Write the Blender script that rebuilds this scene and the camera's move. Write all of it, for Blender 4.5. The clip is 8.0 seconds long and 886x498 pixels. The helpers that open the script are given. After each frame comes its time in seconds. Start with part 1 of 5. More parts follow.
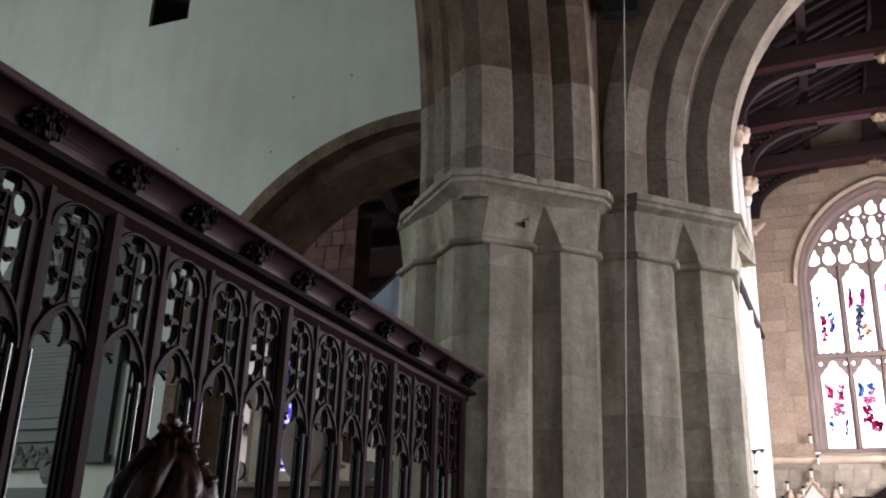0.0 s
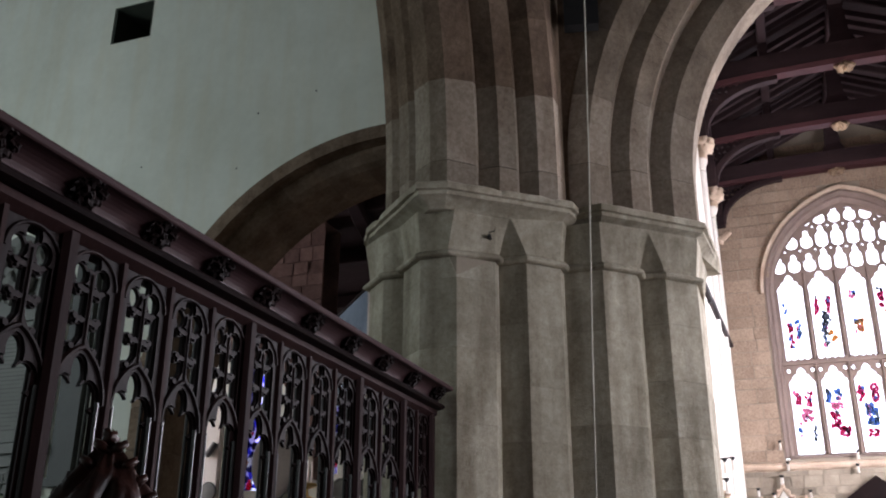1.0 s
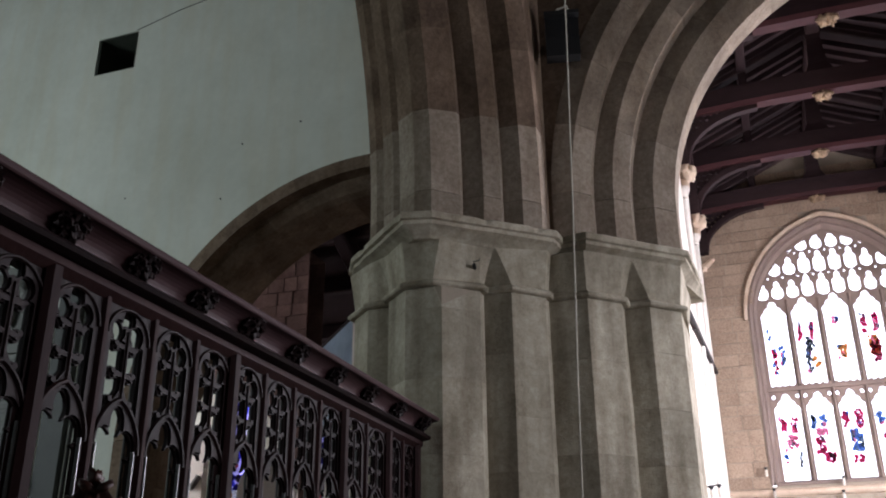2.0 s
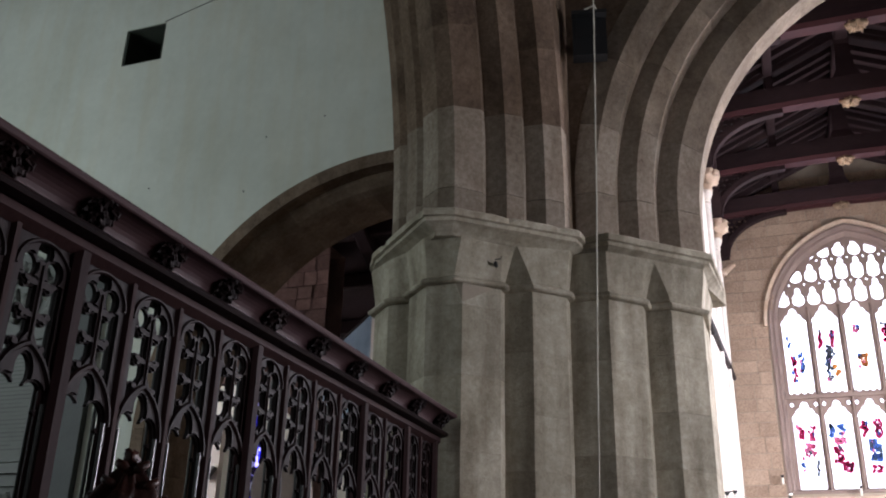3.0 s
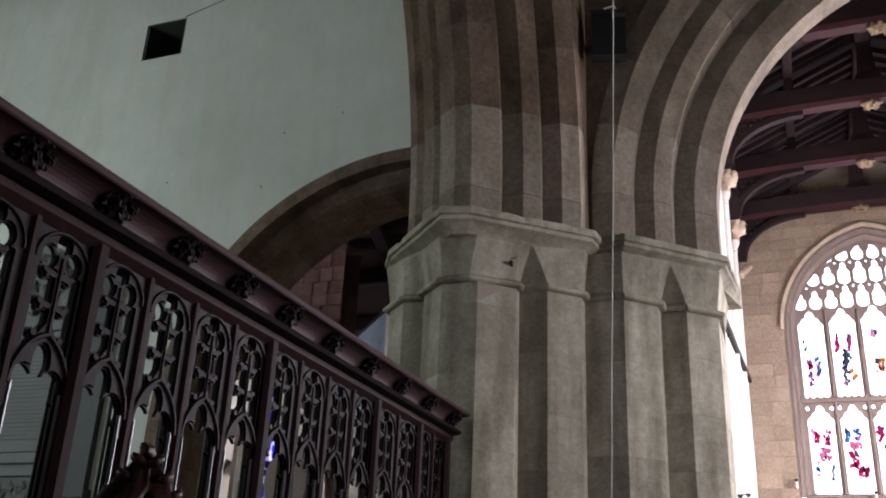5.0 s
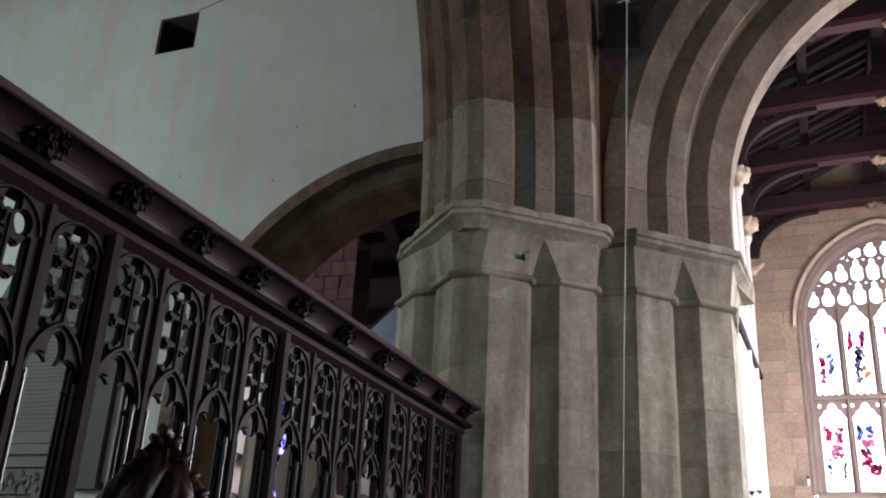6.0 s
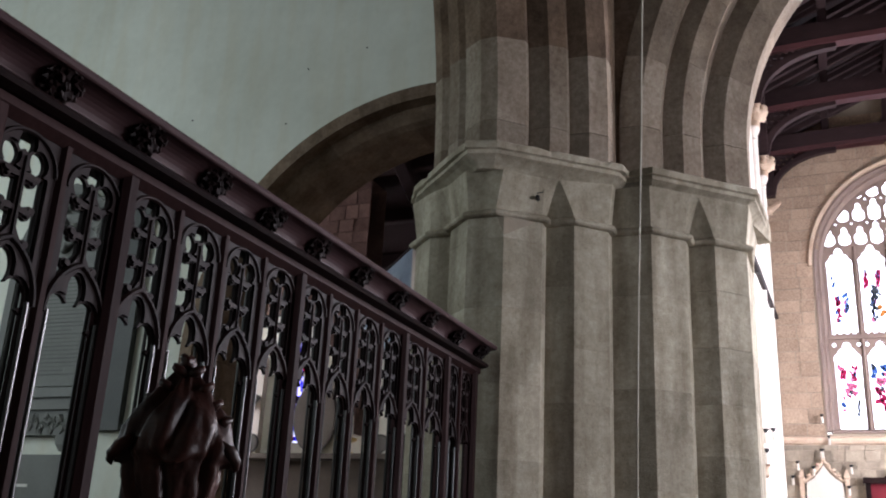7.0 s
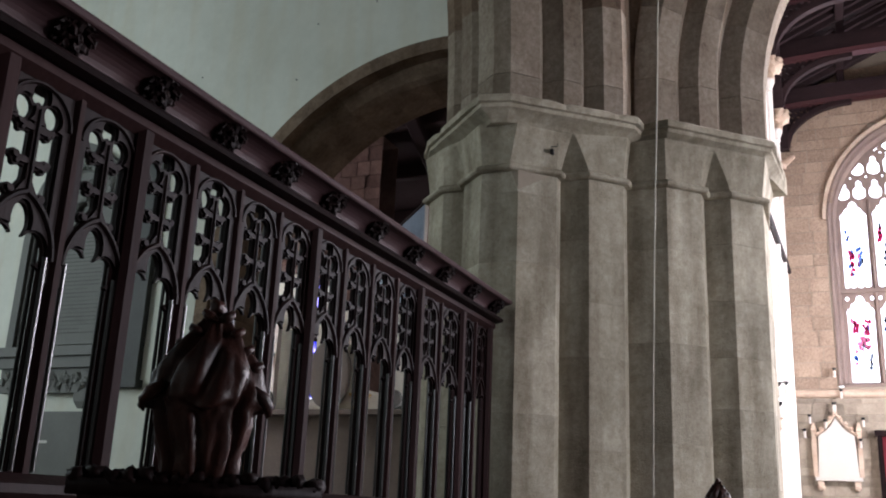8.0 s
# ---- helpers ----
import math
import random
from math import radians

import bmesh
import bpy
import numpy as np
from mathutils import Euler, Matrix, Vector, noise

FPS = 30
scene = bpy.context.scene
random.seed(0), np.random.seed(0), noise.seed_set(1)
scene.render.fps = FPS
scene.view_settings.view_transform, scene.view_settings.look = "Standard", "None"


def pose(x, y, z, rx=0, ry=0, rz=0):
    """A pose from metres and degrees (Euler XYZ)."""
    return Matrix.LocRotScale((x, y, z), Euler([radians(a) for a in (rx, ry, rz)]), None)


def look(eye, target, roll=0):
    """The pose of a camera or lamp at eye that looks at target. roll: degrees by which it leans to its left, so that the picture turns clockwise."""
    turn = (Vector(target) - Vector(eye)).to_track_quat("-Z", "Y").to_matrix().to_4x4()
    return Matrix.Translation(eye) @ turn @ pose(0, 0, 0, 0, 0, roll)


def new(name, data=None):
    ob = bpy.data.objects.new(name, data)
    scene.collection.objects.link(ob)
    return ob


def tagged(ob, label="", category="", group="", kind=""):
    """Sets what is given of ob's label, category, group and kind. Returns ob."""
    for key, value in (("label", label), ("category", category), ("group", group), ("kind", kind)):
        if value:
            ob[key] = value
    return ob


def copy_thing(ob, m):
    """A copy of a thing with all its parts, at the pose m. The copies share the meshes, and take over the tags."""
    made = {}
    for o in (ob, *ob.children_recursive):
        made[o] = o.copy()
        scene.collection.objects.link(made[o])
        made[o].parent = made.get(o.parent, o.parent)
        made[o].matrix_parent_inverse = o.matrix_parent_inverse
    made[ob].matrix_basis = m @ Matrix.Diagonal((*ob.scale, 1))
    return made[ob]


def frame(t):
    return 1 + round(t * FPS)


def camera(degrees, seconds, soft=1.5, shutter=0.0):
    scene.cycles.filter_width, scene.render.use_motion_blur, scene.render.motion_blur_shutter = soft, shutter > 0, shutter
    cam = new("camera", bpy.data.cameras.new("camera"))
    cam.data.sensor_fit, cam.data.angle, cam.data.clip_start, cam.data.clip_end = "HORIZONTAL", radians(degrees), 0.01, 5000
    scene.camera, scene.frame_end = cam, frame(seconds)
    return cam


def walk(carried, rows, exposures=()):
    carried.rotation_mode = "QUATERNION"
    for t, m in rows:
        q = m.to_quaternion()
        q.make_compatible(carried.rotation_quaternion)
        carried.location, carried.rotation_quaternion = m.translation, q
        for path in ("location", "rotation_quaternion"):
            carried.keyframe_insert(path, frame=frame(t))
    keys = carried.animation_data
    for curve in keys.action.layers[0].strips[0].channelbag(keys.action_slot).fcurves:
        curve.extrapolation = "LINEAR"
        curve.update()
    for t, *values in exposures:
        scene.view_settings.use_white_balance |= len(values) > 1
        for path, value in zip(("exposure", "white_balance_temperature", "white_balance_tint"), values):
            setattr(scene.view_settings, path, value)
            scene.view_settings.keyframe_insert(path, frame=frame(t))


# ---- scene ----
cam = camera(51.1, 8.0, soft=2.0)
PATH = [
    (0.0, (-0.006, -0.007, 1.157), (109.85, -1.78, 21.28)),
    (0.5, (0.005, 0.017, 1.147), (110.92, -1.16, 20.81)),
    (1.0, (0.022, 0.018, 1.152), (110.79, -0.23, 19.94)),
    (1.5, (0.030, 0.009, 1.160), (111.57, 0.56, 19.29)),
    (1.7, (0.030, 0.009, 1.160), (112.07, 0.65, 19.28)),
    (2.8, (-0.005, 0.010, 1.150), (112.65, -0.78, 19.30)),
    (3.0, (-0.005, 0.010, 1.150), (112.45, -1.27, 19.70)),
    (3.5, (0.001, 0.003, 1.147), (111.71, -1.86, 20.97)),
    (4.0, (0.008, 0.001, 1.153), (111.80, -2.01, 20.46)),
    (4.2, (0.008, 0.001, 1.153), (112.01, -2.23, 20.26)),
    (5.3, (-0.000, 0.000, 1.150), (112.26, -2.57, 20.39)),
    (5.5, (-0.000, 0.000, 1.150), (112.23, -2.66, 20.60)),
    (6.0, (-0.010, 0.006, 1.137), (111.99, -2.89, 20.82)),
    (6.5, (-0.012, 0.008, 1.122), (110.37, -2.58, 21.42)),
    (7.0, (-0.015, 0.010, 1.121), (108.46, -2.66, 21.83)),
    (7.5, (-0.028, 0.018, 1.115), (107.10, -2.58, 21.93)),
    (8.0, (-0.050, 0.027, 1.110), (105.81, -2.42, 22.58)),
]
walk(cam, [(t, pose(*p, *r)) for t, p, r in PATH], exposures=[(0.0, 0.15, 6050, 14), (1.5, -0.02, 6050, 14), (3.0, 0.05, 6050, 14), (3.5, 0.10, 6050, 14), (5.5, 0.15, 6050, 14), (6.5, 0.22, 6050, 14), (7.5, 0.35, 6050, 14), (8.0, 0.35, 6050, 14)])

# ---------------------------------------------------------------- light
world = bpy.data.worlds.new("world")
scene.world = world
world.use_nodes = True
_n = world.node_tree.nodes
_sky = _n.new("ShaderNodeTexSky")
_sky.sky_type, _sky.sun_disc = "NISHITA", False
_sky.sun_elevation, _sky.sun_rotation = radians(38), radians(120)
world.node_tree.links.new(_sky.outputs[0], _n["Background"].inputs[0])
_n["Background"].inputs[1].default_value = 0.15


def area_lamp(name, eye, target, sx, sy, watts, color=(1, 1, 1)):
    d = bpy.data.lights.new(name, "AREA")
    d.shape, d.size, d.size_y, d.energy, d.color = "RECTANGLE", sx, sy, watts, color
    ob = new(name, d)
    ob.matrix_world = look(eye, target)
    return ob


# unseen area lamps stand in for daylight; the walls behind them have no openings
# weak fill added from behind the camera, not a known window
area_lamp("nave_west_fill_light", (1.0, -11.6, 5.5), (0.5, 5, 1.0), 4.0, 6.0, 14, (0.92, 0.96, 1.0))
area_lamp("crossing_south_window_light", (7.6, 5.7, 3.3), (-1.5, 6.5, 1.2), 2.3, 2.8, 500, (0.98, 0.98, 1.0))
area_lamp("transept_north_window_light", (-11.6, 2.2, 4.6), (-2.6, 7, 4.6), 4.0, 4.0, 320, (0.88, 1.0, 0.96))
# free-standing fill added to even out the plaster wall; no window is known here
area_lamp("transept_west_fill_light", (-5.2, -6.0, 5.2), (-4.2, 7.6, 5.6), 2.4, 4.0, 75, (0.90, 1.0, 0.95))
area_lamp("chancel_south_window_light", (4.7, 11.6, 4.6), (-1, 9.2, 4.6), 3.0, 3.6, 1250, (1.0, 0.96, 0.98))
area_lamp("chancel_south_window_light", (4.7, 17.5, 4.4), (-1, 17.8, 4.4), 3.0, 3.6, 980, (1.0, 0.96, 0.98))
# two fills added to brighten the chapel, its red wall and the flag
area_lamp("chapel_north_fill_light", (-11.6, 11.9, 4.0), (-5, 12.4, 3.4), 1.6, 3.0, 260, (1.0, 0.97, 0.95))
area_lamp("chapel_north_fill_light", (-11.6, 9.5, 3.6), (-6, 10.0, 3.9), 1.4, 2.4, 260, (1.0, 0.92, 0.92))


# ---------------------------------------------------------------- materials
def material(name, base, rough=0.8, metal=0.0, spots=(), bump=0.3, scale=6.0, grain=80.0, spread=0.25, stretch=(1, 1, 1), tint=None, random_tone=0.12, spec=0.5, pits=0.0, streaks=0.0, mottle=0.0):
    """A surface with broad stains, fine grain and relief. tint: the colour of the stains."""
    m = bpy.data.materials.new(name)
    m.use_nodes = True
    nt = m.node_tree
    N, L = nt.nodes, nt.links
    bsdf = N["Principled BSDF"]
    bsdf.inputs["Roughness"].default_value = rough
    bsdf.inputs["Metallic"].default_value = metal
    bsdf.inputs["Specular IOR Level"].default_value = spec
    co = N.new("ShaderNodeTexCoord")
    mp = N.new("ShaderNodeMapping")
    mp.inputs["Scale"].default_value = stretch
    L.new(co.outputs["Object"], mp.inputs["Vector"])
    info = N.new("ShaderNodeObjectInfo")
    off = N.new("ShaderNodeVectorMath")
    off.operation = "ADD"
    sc = N.new("ShaderNodeVectorMath")
    sc.operation = "SCALE"
    sc.inputs[0].default_value = (17.0, 9.0, 5.0)
    L.new(info.outputs["Random"], sc.inputs["Scale"])
    L.new(mp.outputs[0], off.inputs[0])
    L.new(sc.outputs[0], off.inputs[1])
    big = N.new("ShaderNodeTexNoise")
    big.inputs["Scale"].default_value = scale / 4
    big.inputs["Detail"].default_value = 5
    big.inputs["Roughness"].default_value = 0.65
    fine = N.new("ShaderNodeTexNoise")
    fine.inputs["Scale"].default_value = grain
    fine.inputs["Detail"].default_value = 4
    for n in (big, fine):
        L.new(off.outputs[0], n.inputs["Vector"])
    ramp = N.new("ShaderNodeValToRGB")
    t = tint or tuple(c * (1 - 1.6 * spread) for c in base)
    ramp.color_ramp.elements[0].position, ramp.color_ramp.elements[1].position = 0.33, 0.68
    ramp.color_ramp.elements[0].color = (*t, 1)
    ramp.color_ramp.elements[1].color = (*base, 1)
    L.new(big.outputs["Fac"], ramp.inputs[0])
    mul = N.new("ShaderNodeMath")
    mul.operation = "MULTIPLY_ADD"
    mul.inputs[1].default_value = spread * 1.6
    mul.inputs[2].default_value = 1 - spread * 0.8
    L.new(fine.outputs["Fac"], mul.inputs[0])
    rnd = N.new("ShaderNodeMath")
    rnd.operation = "MULTIPLY_ADD"
    rnd.inputs[1].default_value = 2 * random_tone
    rnd.inputs[2].default_value = 1 - random_tone
    L.new(info.outputs["Random"], rnd.inputs[0])
    both = N.new("ShaderNodeMath")
    both.operation = "MULTIPLY"
    L.new(mul.outputs[0], both.inputs[0])
    L.new(rnd.outputs[0], both.inputs[1])
    col = N.new("ShaderNodeVectorMath")
    col.operation = "SCALE"
    L.new(ramp.outputs[0], col.inputs[0])
    L.new(both.outputs[0], col.inputs["Scale"])
    out = col.outputs[0]

    def shade(value, low, p0, p1, src):
        """Darkens src towards low where value falls below p1."""
        rp = N.new("ShaderNodeValToRGB")
        rp.color_ramp.elements[0].position, rp.color_ramp.elements[1].position = p0, p1
        rp.color_ramp.elements[0].color = (low, low * 0.97, low * 0.93, 1)
        L.new(value, rp.inputs[0])
        mm = N.new("ShaderNodeVectorMath")
        mm.operation = "MULTIPLY"
        L.new(src, mm.inputs[0])
        L.new(rp.outputs[0], mm.inputs[1])
        return mm.outputs[0]

    if pits:
        # small chips and holes, clustered by the broad stains
        vo = N.new("ShaderNodeTexVoronoi")
        vo.inputs["Scale"].default_value = 13.0
        wob = N.new("ShaderNodeVectorMath")
        wob.operation = "SCALE"
        wob.inputs["Scale"].default_value = 0.15
        L.new(fine.outputs["Color"], wob.inputs[0])
        ad = N.new("ShaderNodeVectorMath")
        L.new(off.outputs[0], ad.inputs[0])
        L.new(wob.outputs[0], ad.inputs[1])
        L.new(ad.outputs[0], vo.inputs["Vector"])
        sm = N.new("ShaderNodeMath")
        sm.operation = "MULTIPLY_ADD"
        sm.inputs[1].default_value = 0.30
        L.new(big.outputs["Fac"], sm.inputs[0])
        L.new(vo.outputs["Distance"], sm.inputs[2])
        out = shade(sm.outputs[0], 1 - pits, 0.20, 0.28, out)
    if streaks:
        # long weathering runs
        mp2 = N.new("ShaderNodeMapping")
        mp2.inputs["Scale"].default_value = (5.0, 5.0, 0.6)
        L.new(co.outputs["Object"], mp2.inputs["Vector"])
        st = N.new("ShaderNodeTexNoise")
        st.inputs["Scale"].default_value, st.inputs["Detail"].default_value = 1.0, 6
        L.new(mp2.outputs[0], st.inputs["Vector"])
        out = shade(st.outputs["Fac"], 1 - streaks, 0.36, 0.55, out)
    if mottle:
        # tooling marks and lichen flecks a few centimetres across
        mo = N.new("ShaderNodeTexNoise")
        mo.inputs["Scale"].default_value, mo.inputs["Detail"].default_value, mo.inputs["Roughness"].default_value = 24.0, 7, 0.75
        L.new(off.outputs[0], mo.inputs["Vector"])
        out = shade(mo.outputs["Fac"], 1 - mottle, 0.36, 0.60, out)
    L.new(out, bsdf.inputs["Base Color"])
    if bump:
        b = N.new("ShaderNodeBump")
        b.inputs["Strength"].default_value = bump
        b.inputs["Distance"].default_value = 0.02
        add = N.new("ShaderNodeMath")
        add.operation = "MULTIPLY_ADD"
        add.inputs[1].default_value = 0.35
        L.new(fine.outputs["Fac"], add.inputs[0])
        L.new(big.outputs["Fac"], add.inputs[2])
        L.new(add.outputs[0], b.inputs["Height"])
        L.new(b.outputs[0], bsdf.inputs["Normal"])
    return m


STONE = material("limestone", (0.51, 0.46, 0.37), 0.92, scale=13, grain=120, spread=0.30, tint=(0.33, 0.29, 0.222), bump=0.8, random_tone=0.09, spec=0.15, pits=0.6, streaks=0.38, mottle=0.22)
SPRING_STONE = material("weathered_limestone", (0.315, 0.266, 0.213), 0.92, scale=12, grain=110, spread=0.32, tint=(0.23, 0.18, 0.138), bump=0.6, random_tone=0.12, spec=0.15, pits=0.5, streaks=0.2, mottle=0.26)
CHANCEL_STONE = material("grey_brown_sandstone", (0.295, 0.236, 0.18), 0.92, scale=8, grain=70, spread=0.32, tint=(0.16, 0.126, 0.097), bump=0.6, random_tone=0.12, spec=0.15, pits=0.5, streaks=0.2, mottle=0.26)
# same stone as ARCH_STONE, painted lighter where the transept arch is better lit
TRANSEPT_STONE = material("lit_brown_sandstone", (0.275, 0.200, 0.147), 0.92, scale=8, grain=90, spread=0.3, tint=(0.14, 0.10, 0.074), bump=0.6, random_tone=0.05, spec=0.15, pits=0.4, streaks=0.2, mottle=0.30)
ARCH_STONE = material("brown_sandstone", (0.222, 0.160, 0.114), 0.92, scale=8, grain=70, spread=0.32, tint=(0.10, 0.068, 0.048), bump=0.6, random_tone=0.12, spec=0.15, pits=0.5, streaks=0.2, mottle=0.32)
ASHLAR = material("buff_ashlar", (0.42, 0.32, 0.24), 0.9, scale=7, grain=40, spread=0.24, tint=(0.31, 0.225, 0.167), bump=0.4, random_tone=0.11, spec=0.2, mottle=0.35)
RUBBLE = material("rubble_stone", (0.36, 0.31, 0.24), 0.95, scale=9, grain=30, spread=0.25, tint=(0.22, 0.18, 0.14), bump=0.6, random_tone=0.2, spec=0.2)
RED_STONE = material("reddish_sandstone", (0.23, 0.15, 0.13), 0.95, scale=9, grain=30, spread=0.38, tint=(0.10, 0.062, 0.054), bump=0.8, random_tone=0.15, spec=0.2)
PLASTER = material("lime_plaster", (0.66, 0.67, 0.60), 0.95, scale=3.0, grain=14, spread=0.07, tint=(0.55, 0.56, 0.49), bump=0.25, random_tone=0.0, spec=0.2, streaks=0.025)
WHITEWASH = material("white_limewash", (0.68, 0.64, 0.59), 0.95, scale=3, grain=24, spread=0.06, tint=(0.52, 0.47, 0.42), bump=0.3, random_tone=0.03, spec=0.2)
OAK = material("dark_stained_oak", (0.0125, 0.0058, 0.0054), 0.55, scale=8, grain=45, spread=0.35, stretch=(1, 1, 0.15), tint=(0.0065, 0.0037, 0.004), bump=0.25, random_tone=0.25, spec=0.07)
# lighter copy of OAK: the light on post and rail faces is in its colour
LIT_OAK = material("lit_brown_oak", (0.0225, 0.0105, 0.0098), 0.6, scale=8, grain=45, spread=0.3, stretch=(1, 1, 0.15), tint=(0.014, 0.006, 0.0063), bump=0.25, random_tone=0.2, spec=0.05)
# oak lightened and reddened to paint in the window light on the cornice hollow
COVE_OAK = material("lit_red_oak", (0.034, 0.0165, 0.0165), 0.6, scale=8, grain=45, spread=0.25, stretch=(1, 0.2, 1), tint=(0.035, 0.016, 0.018), bump=0.15, random_tone=0.1, spec=0.15)
VARNISH = material("varnished_oak", (0.022, 0.022, 0.020), 0.3, scale=8, grain=45, spread=0.2, tint=(0.014, 0.012, 0.011), bump=0.03, random_tone=0.1, spec=0.36)
ROOF_OAK = material("roof_oak", (0.034, 0.021, 0.022), 0.6, scale=6, grain=40, spread=0.3, stretch=(0.3, 1, 1), tint=(0.017, 0.010, 0.011), bump=0.3, random_tone=0.25, spec=0.1)
RED_OAK = material("red_brown_oak", (0.040, 0.012, 0.0135), 0.6, scale=6, grain=40, spread=0.25, stretch=(0.3, 1, 1), tint=(0.035, 0.010, 0.012), bump=0.2, spec=0.2)
PALE_STONE = material("pale_clunch", (0.58, 0.46, 0.36), 0.9, scale=9, grain=50, spread=0.2, tint=(0.42, 0.31, 0.23), bump=0.5, random_tone=0.1, spec=0.2)
MARBLE = material("white_marble", (0.56, 0.53, 0.49), 0.4, scale=3, grain=20, spread=0.06, tint=(0.58, 0.53, 0.46), bump=0.05)
SLATE = material("grey_tablet_stone", (0.125, 0.125, 0.114), 0.6, scale=4, grain=30, spread=0.12, tint=(0.09, 0.09, 0.08), bump=0.15)
BLACK = material("black_metal", (0.012, 0.012, 0.013), 0.5, scale=4, grain=40, spread=0.1, bump=0.05)
DARK_GLASS = material("dark_lamp_glass", (0.012, 0.012, 0.013), 0.45, scale=4, grain=40, spread=0.05, bump=0.0)
FLOOR_STONE = material("worn_floor_slab", (0.10, 0.09, 0.078), 0.7, scale=4, grain=40, spread=0.2, bump=0.2)
CORD = material("pale_cord", (0.50, 0.46, 0.38), 0.8, scale=20, grain=120, spread=0.2, bump=0.2)
RED_CLOTH = material("crimson_cloth", (0.16, 0.008, 0.018), 0.9, scale=5, grain=60, spread=0.2, bump=0.2)
BRASS = material("brass", (0.62, 0.42, 0.16), 0.3, 1.0, scale=8, grain=50, spread=0.15, bump=0.05)


# ---------------------------------------------------------------- mesh helpers
def part(name, bm, mat, parent=None, label=""):
    bmesh.ops.recalc_face_normals(bm, faces=bm.faces[:])
    me = bpy.data.meshes.new(name)
    bm.to_mesh(me)
    bm.free()
    me.materials.append(mat)
    ob = new(name, me)
    if parent is not None:
        ob.parent = parent
    if label:
        ob["label"] = label
    return ob


def empty(name, label="", category="", group="", kind="", at=(0, 0, 0)):
    ob = new(name)
    ob.location = at
    ob.empty_display_size = 0.1
    return tagged(ob, label, category, group, kind)


def box(bm, x0, x1, y0, y1, z0, z1):
    v = [bm.verts.new(p) for p in ((x0, y0, z0), (x1, y0, z0), (x1, y1, z0), (x0, y1, z0), (x0, y0, z1), (x1, y0, z1), (x1, y1, z1), (x0, y1, z1))]
    for f in ((0, 3, 2, 1), (4, 5, 6, 7), (0, 1, 5, 4), (1, 2, 6, 5), (2, 3, 7, 6), (3, 0, 4, 7)):
        bm.faces.new([v[i] for i in f])
    return v


def boxes(*dims):
    bm = bmesh.new()
    for d in dims:
        box(bm, *d)
    return bm


def bevel(bm, w, seg=2):
    bmesh.ops.bevel(bm, geom=[e for e in bm.edges if len(e.link_faces) == 2 and e.calc_face_angle(0) > 0.5], offset=w, segments=seg, affect="EDGES", profile=0.6)
    return bm


def rings(bm, loops, close=True, cap=True):
    """Joins rows of points into a skin; close: each row is a ring."""
    vs = [[bm.verts.new(p) for p in lp] for lp in loops]
    n = len(vs[0])
    for a, b in zip(vs, vs[1:]):
        for i in range(n if close else n - 1):
            j = (i + 1) % n
            bm.faces.new((a[i], a[j], b[j], b[i]))
    if cap and close:
        bm.faces.new(vs[0][::-1])
        bm.faces.new(vs[-1])
    return bm


def prism(poly, z0, z1, bm=None):
    bm = bm or bmesh.new()
    return rings(bm, [[(x, y, z0) for x, y in poly], [(x, y, z1) for x, y in poly]])


def tube(pts, r, n=8, bm=None, taper=None):
    """A round bar along points."""
    bm = bm or bmesh.new()
    pts = [Vector(p) for p in pts]
    loops = []
    for i, p in enumerate(pts):
        d = (pts[min(i + 1, len(pts) - 1)] - pts[max(i - 1, 0)]).normalized()
        u = d.cross(Vector((0.31, 0.17, 0.93))).normalized()
        w = d.cross(u)
        rr = r if taper is None else r * taper[i]
        loops.append([p + rr * (math.cos(a) * u + math.sin(a) * w) for a in (2 * math.pi * k / n for k in range(n))])
    return rings(bm, loops)


def lathe(profile, n=24, at=(0, 0, 0), bm=None):
    bm = bm or bmesh.new()
    return rings(bm, [[(at[0] + r * math.cos(2 * math.pi * k / n), at[1] + r * math.sin(2 * math.pi * k / n), at[2] + z) for k in range(n)] for r, z in profile])


def blob(bm, c, r, sq=(1, 1, 1), rough=0.15, n=10, seed=0.0):
    """A lumpy carved mass."""
    loops = []
    c = Vector(c)
    for i in range(n + 1):
        th = math.pi * (0.02 + 0.96 * i / n)
        row = []
        for k in range(2 * n):
            ph = math.pi * k / n
            d = Vector((math.sin(th) * math.cos(ph), math.sin(th) * math.sin(ph), math.cos(th)))
            q = r * (1 + rough * 2 * noise.noise(d * 2.3 + Vector((seed, seed * 1.7, 3.1))))
            row.append(c + Vector((d.x * sq[0], d.y * sq[1], d.z * sq[2])) * q)
        loops.append(row)
    return rings(bm, loops)


def smooth(ob):
    for p in ob.data.polygons:
        p.use_smooth = True
    return ob


def prism_x(poly, x0, x1):
    return rings(bmesh.new(), [[(x, y, z) for y, z in poly] for x in (x0, x1)])


# tablet stone with the shadow on the narrow strip put into its colour
SHADED_SLATE = material("shaded_slate", (0.036, 0.037, 0.034), 0.6, scale=5, grain=40, spread=0.2, bump=0.1)
INK = material("faded_lettering", (0.102, 0.102, 0.093), 0.8, scale=8, grain=60, spread=0.2, bump=0.0)
DADO_STONE = material("plain_grey_stone", (0.17, 0.150, 0.130), 0.9, scale=5, grain=40, spread=0.15, bump=0.3, spec=0.2)
MORTAR = material("lime_mortar", (0.34, 0.285, 0.225), 0.95, scale=6, grain=50, spread=0.15, bump=0.3, spec=0.2)


# ---------------------------------------------------------------- setting: ground and closing walls
def structure(name, bm, mat, label, category):
    return tagged(part(name, bm, mat), label, category, kind="structure")


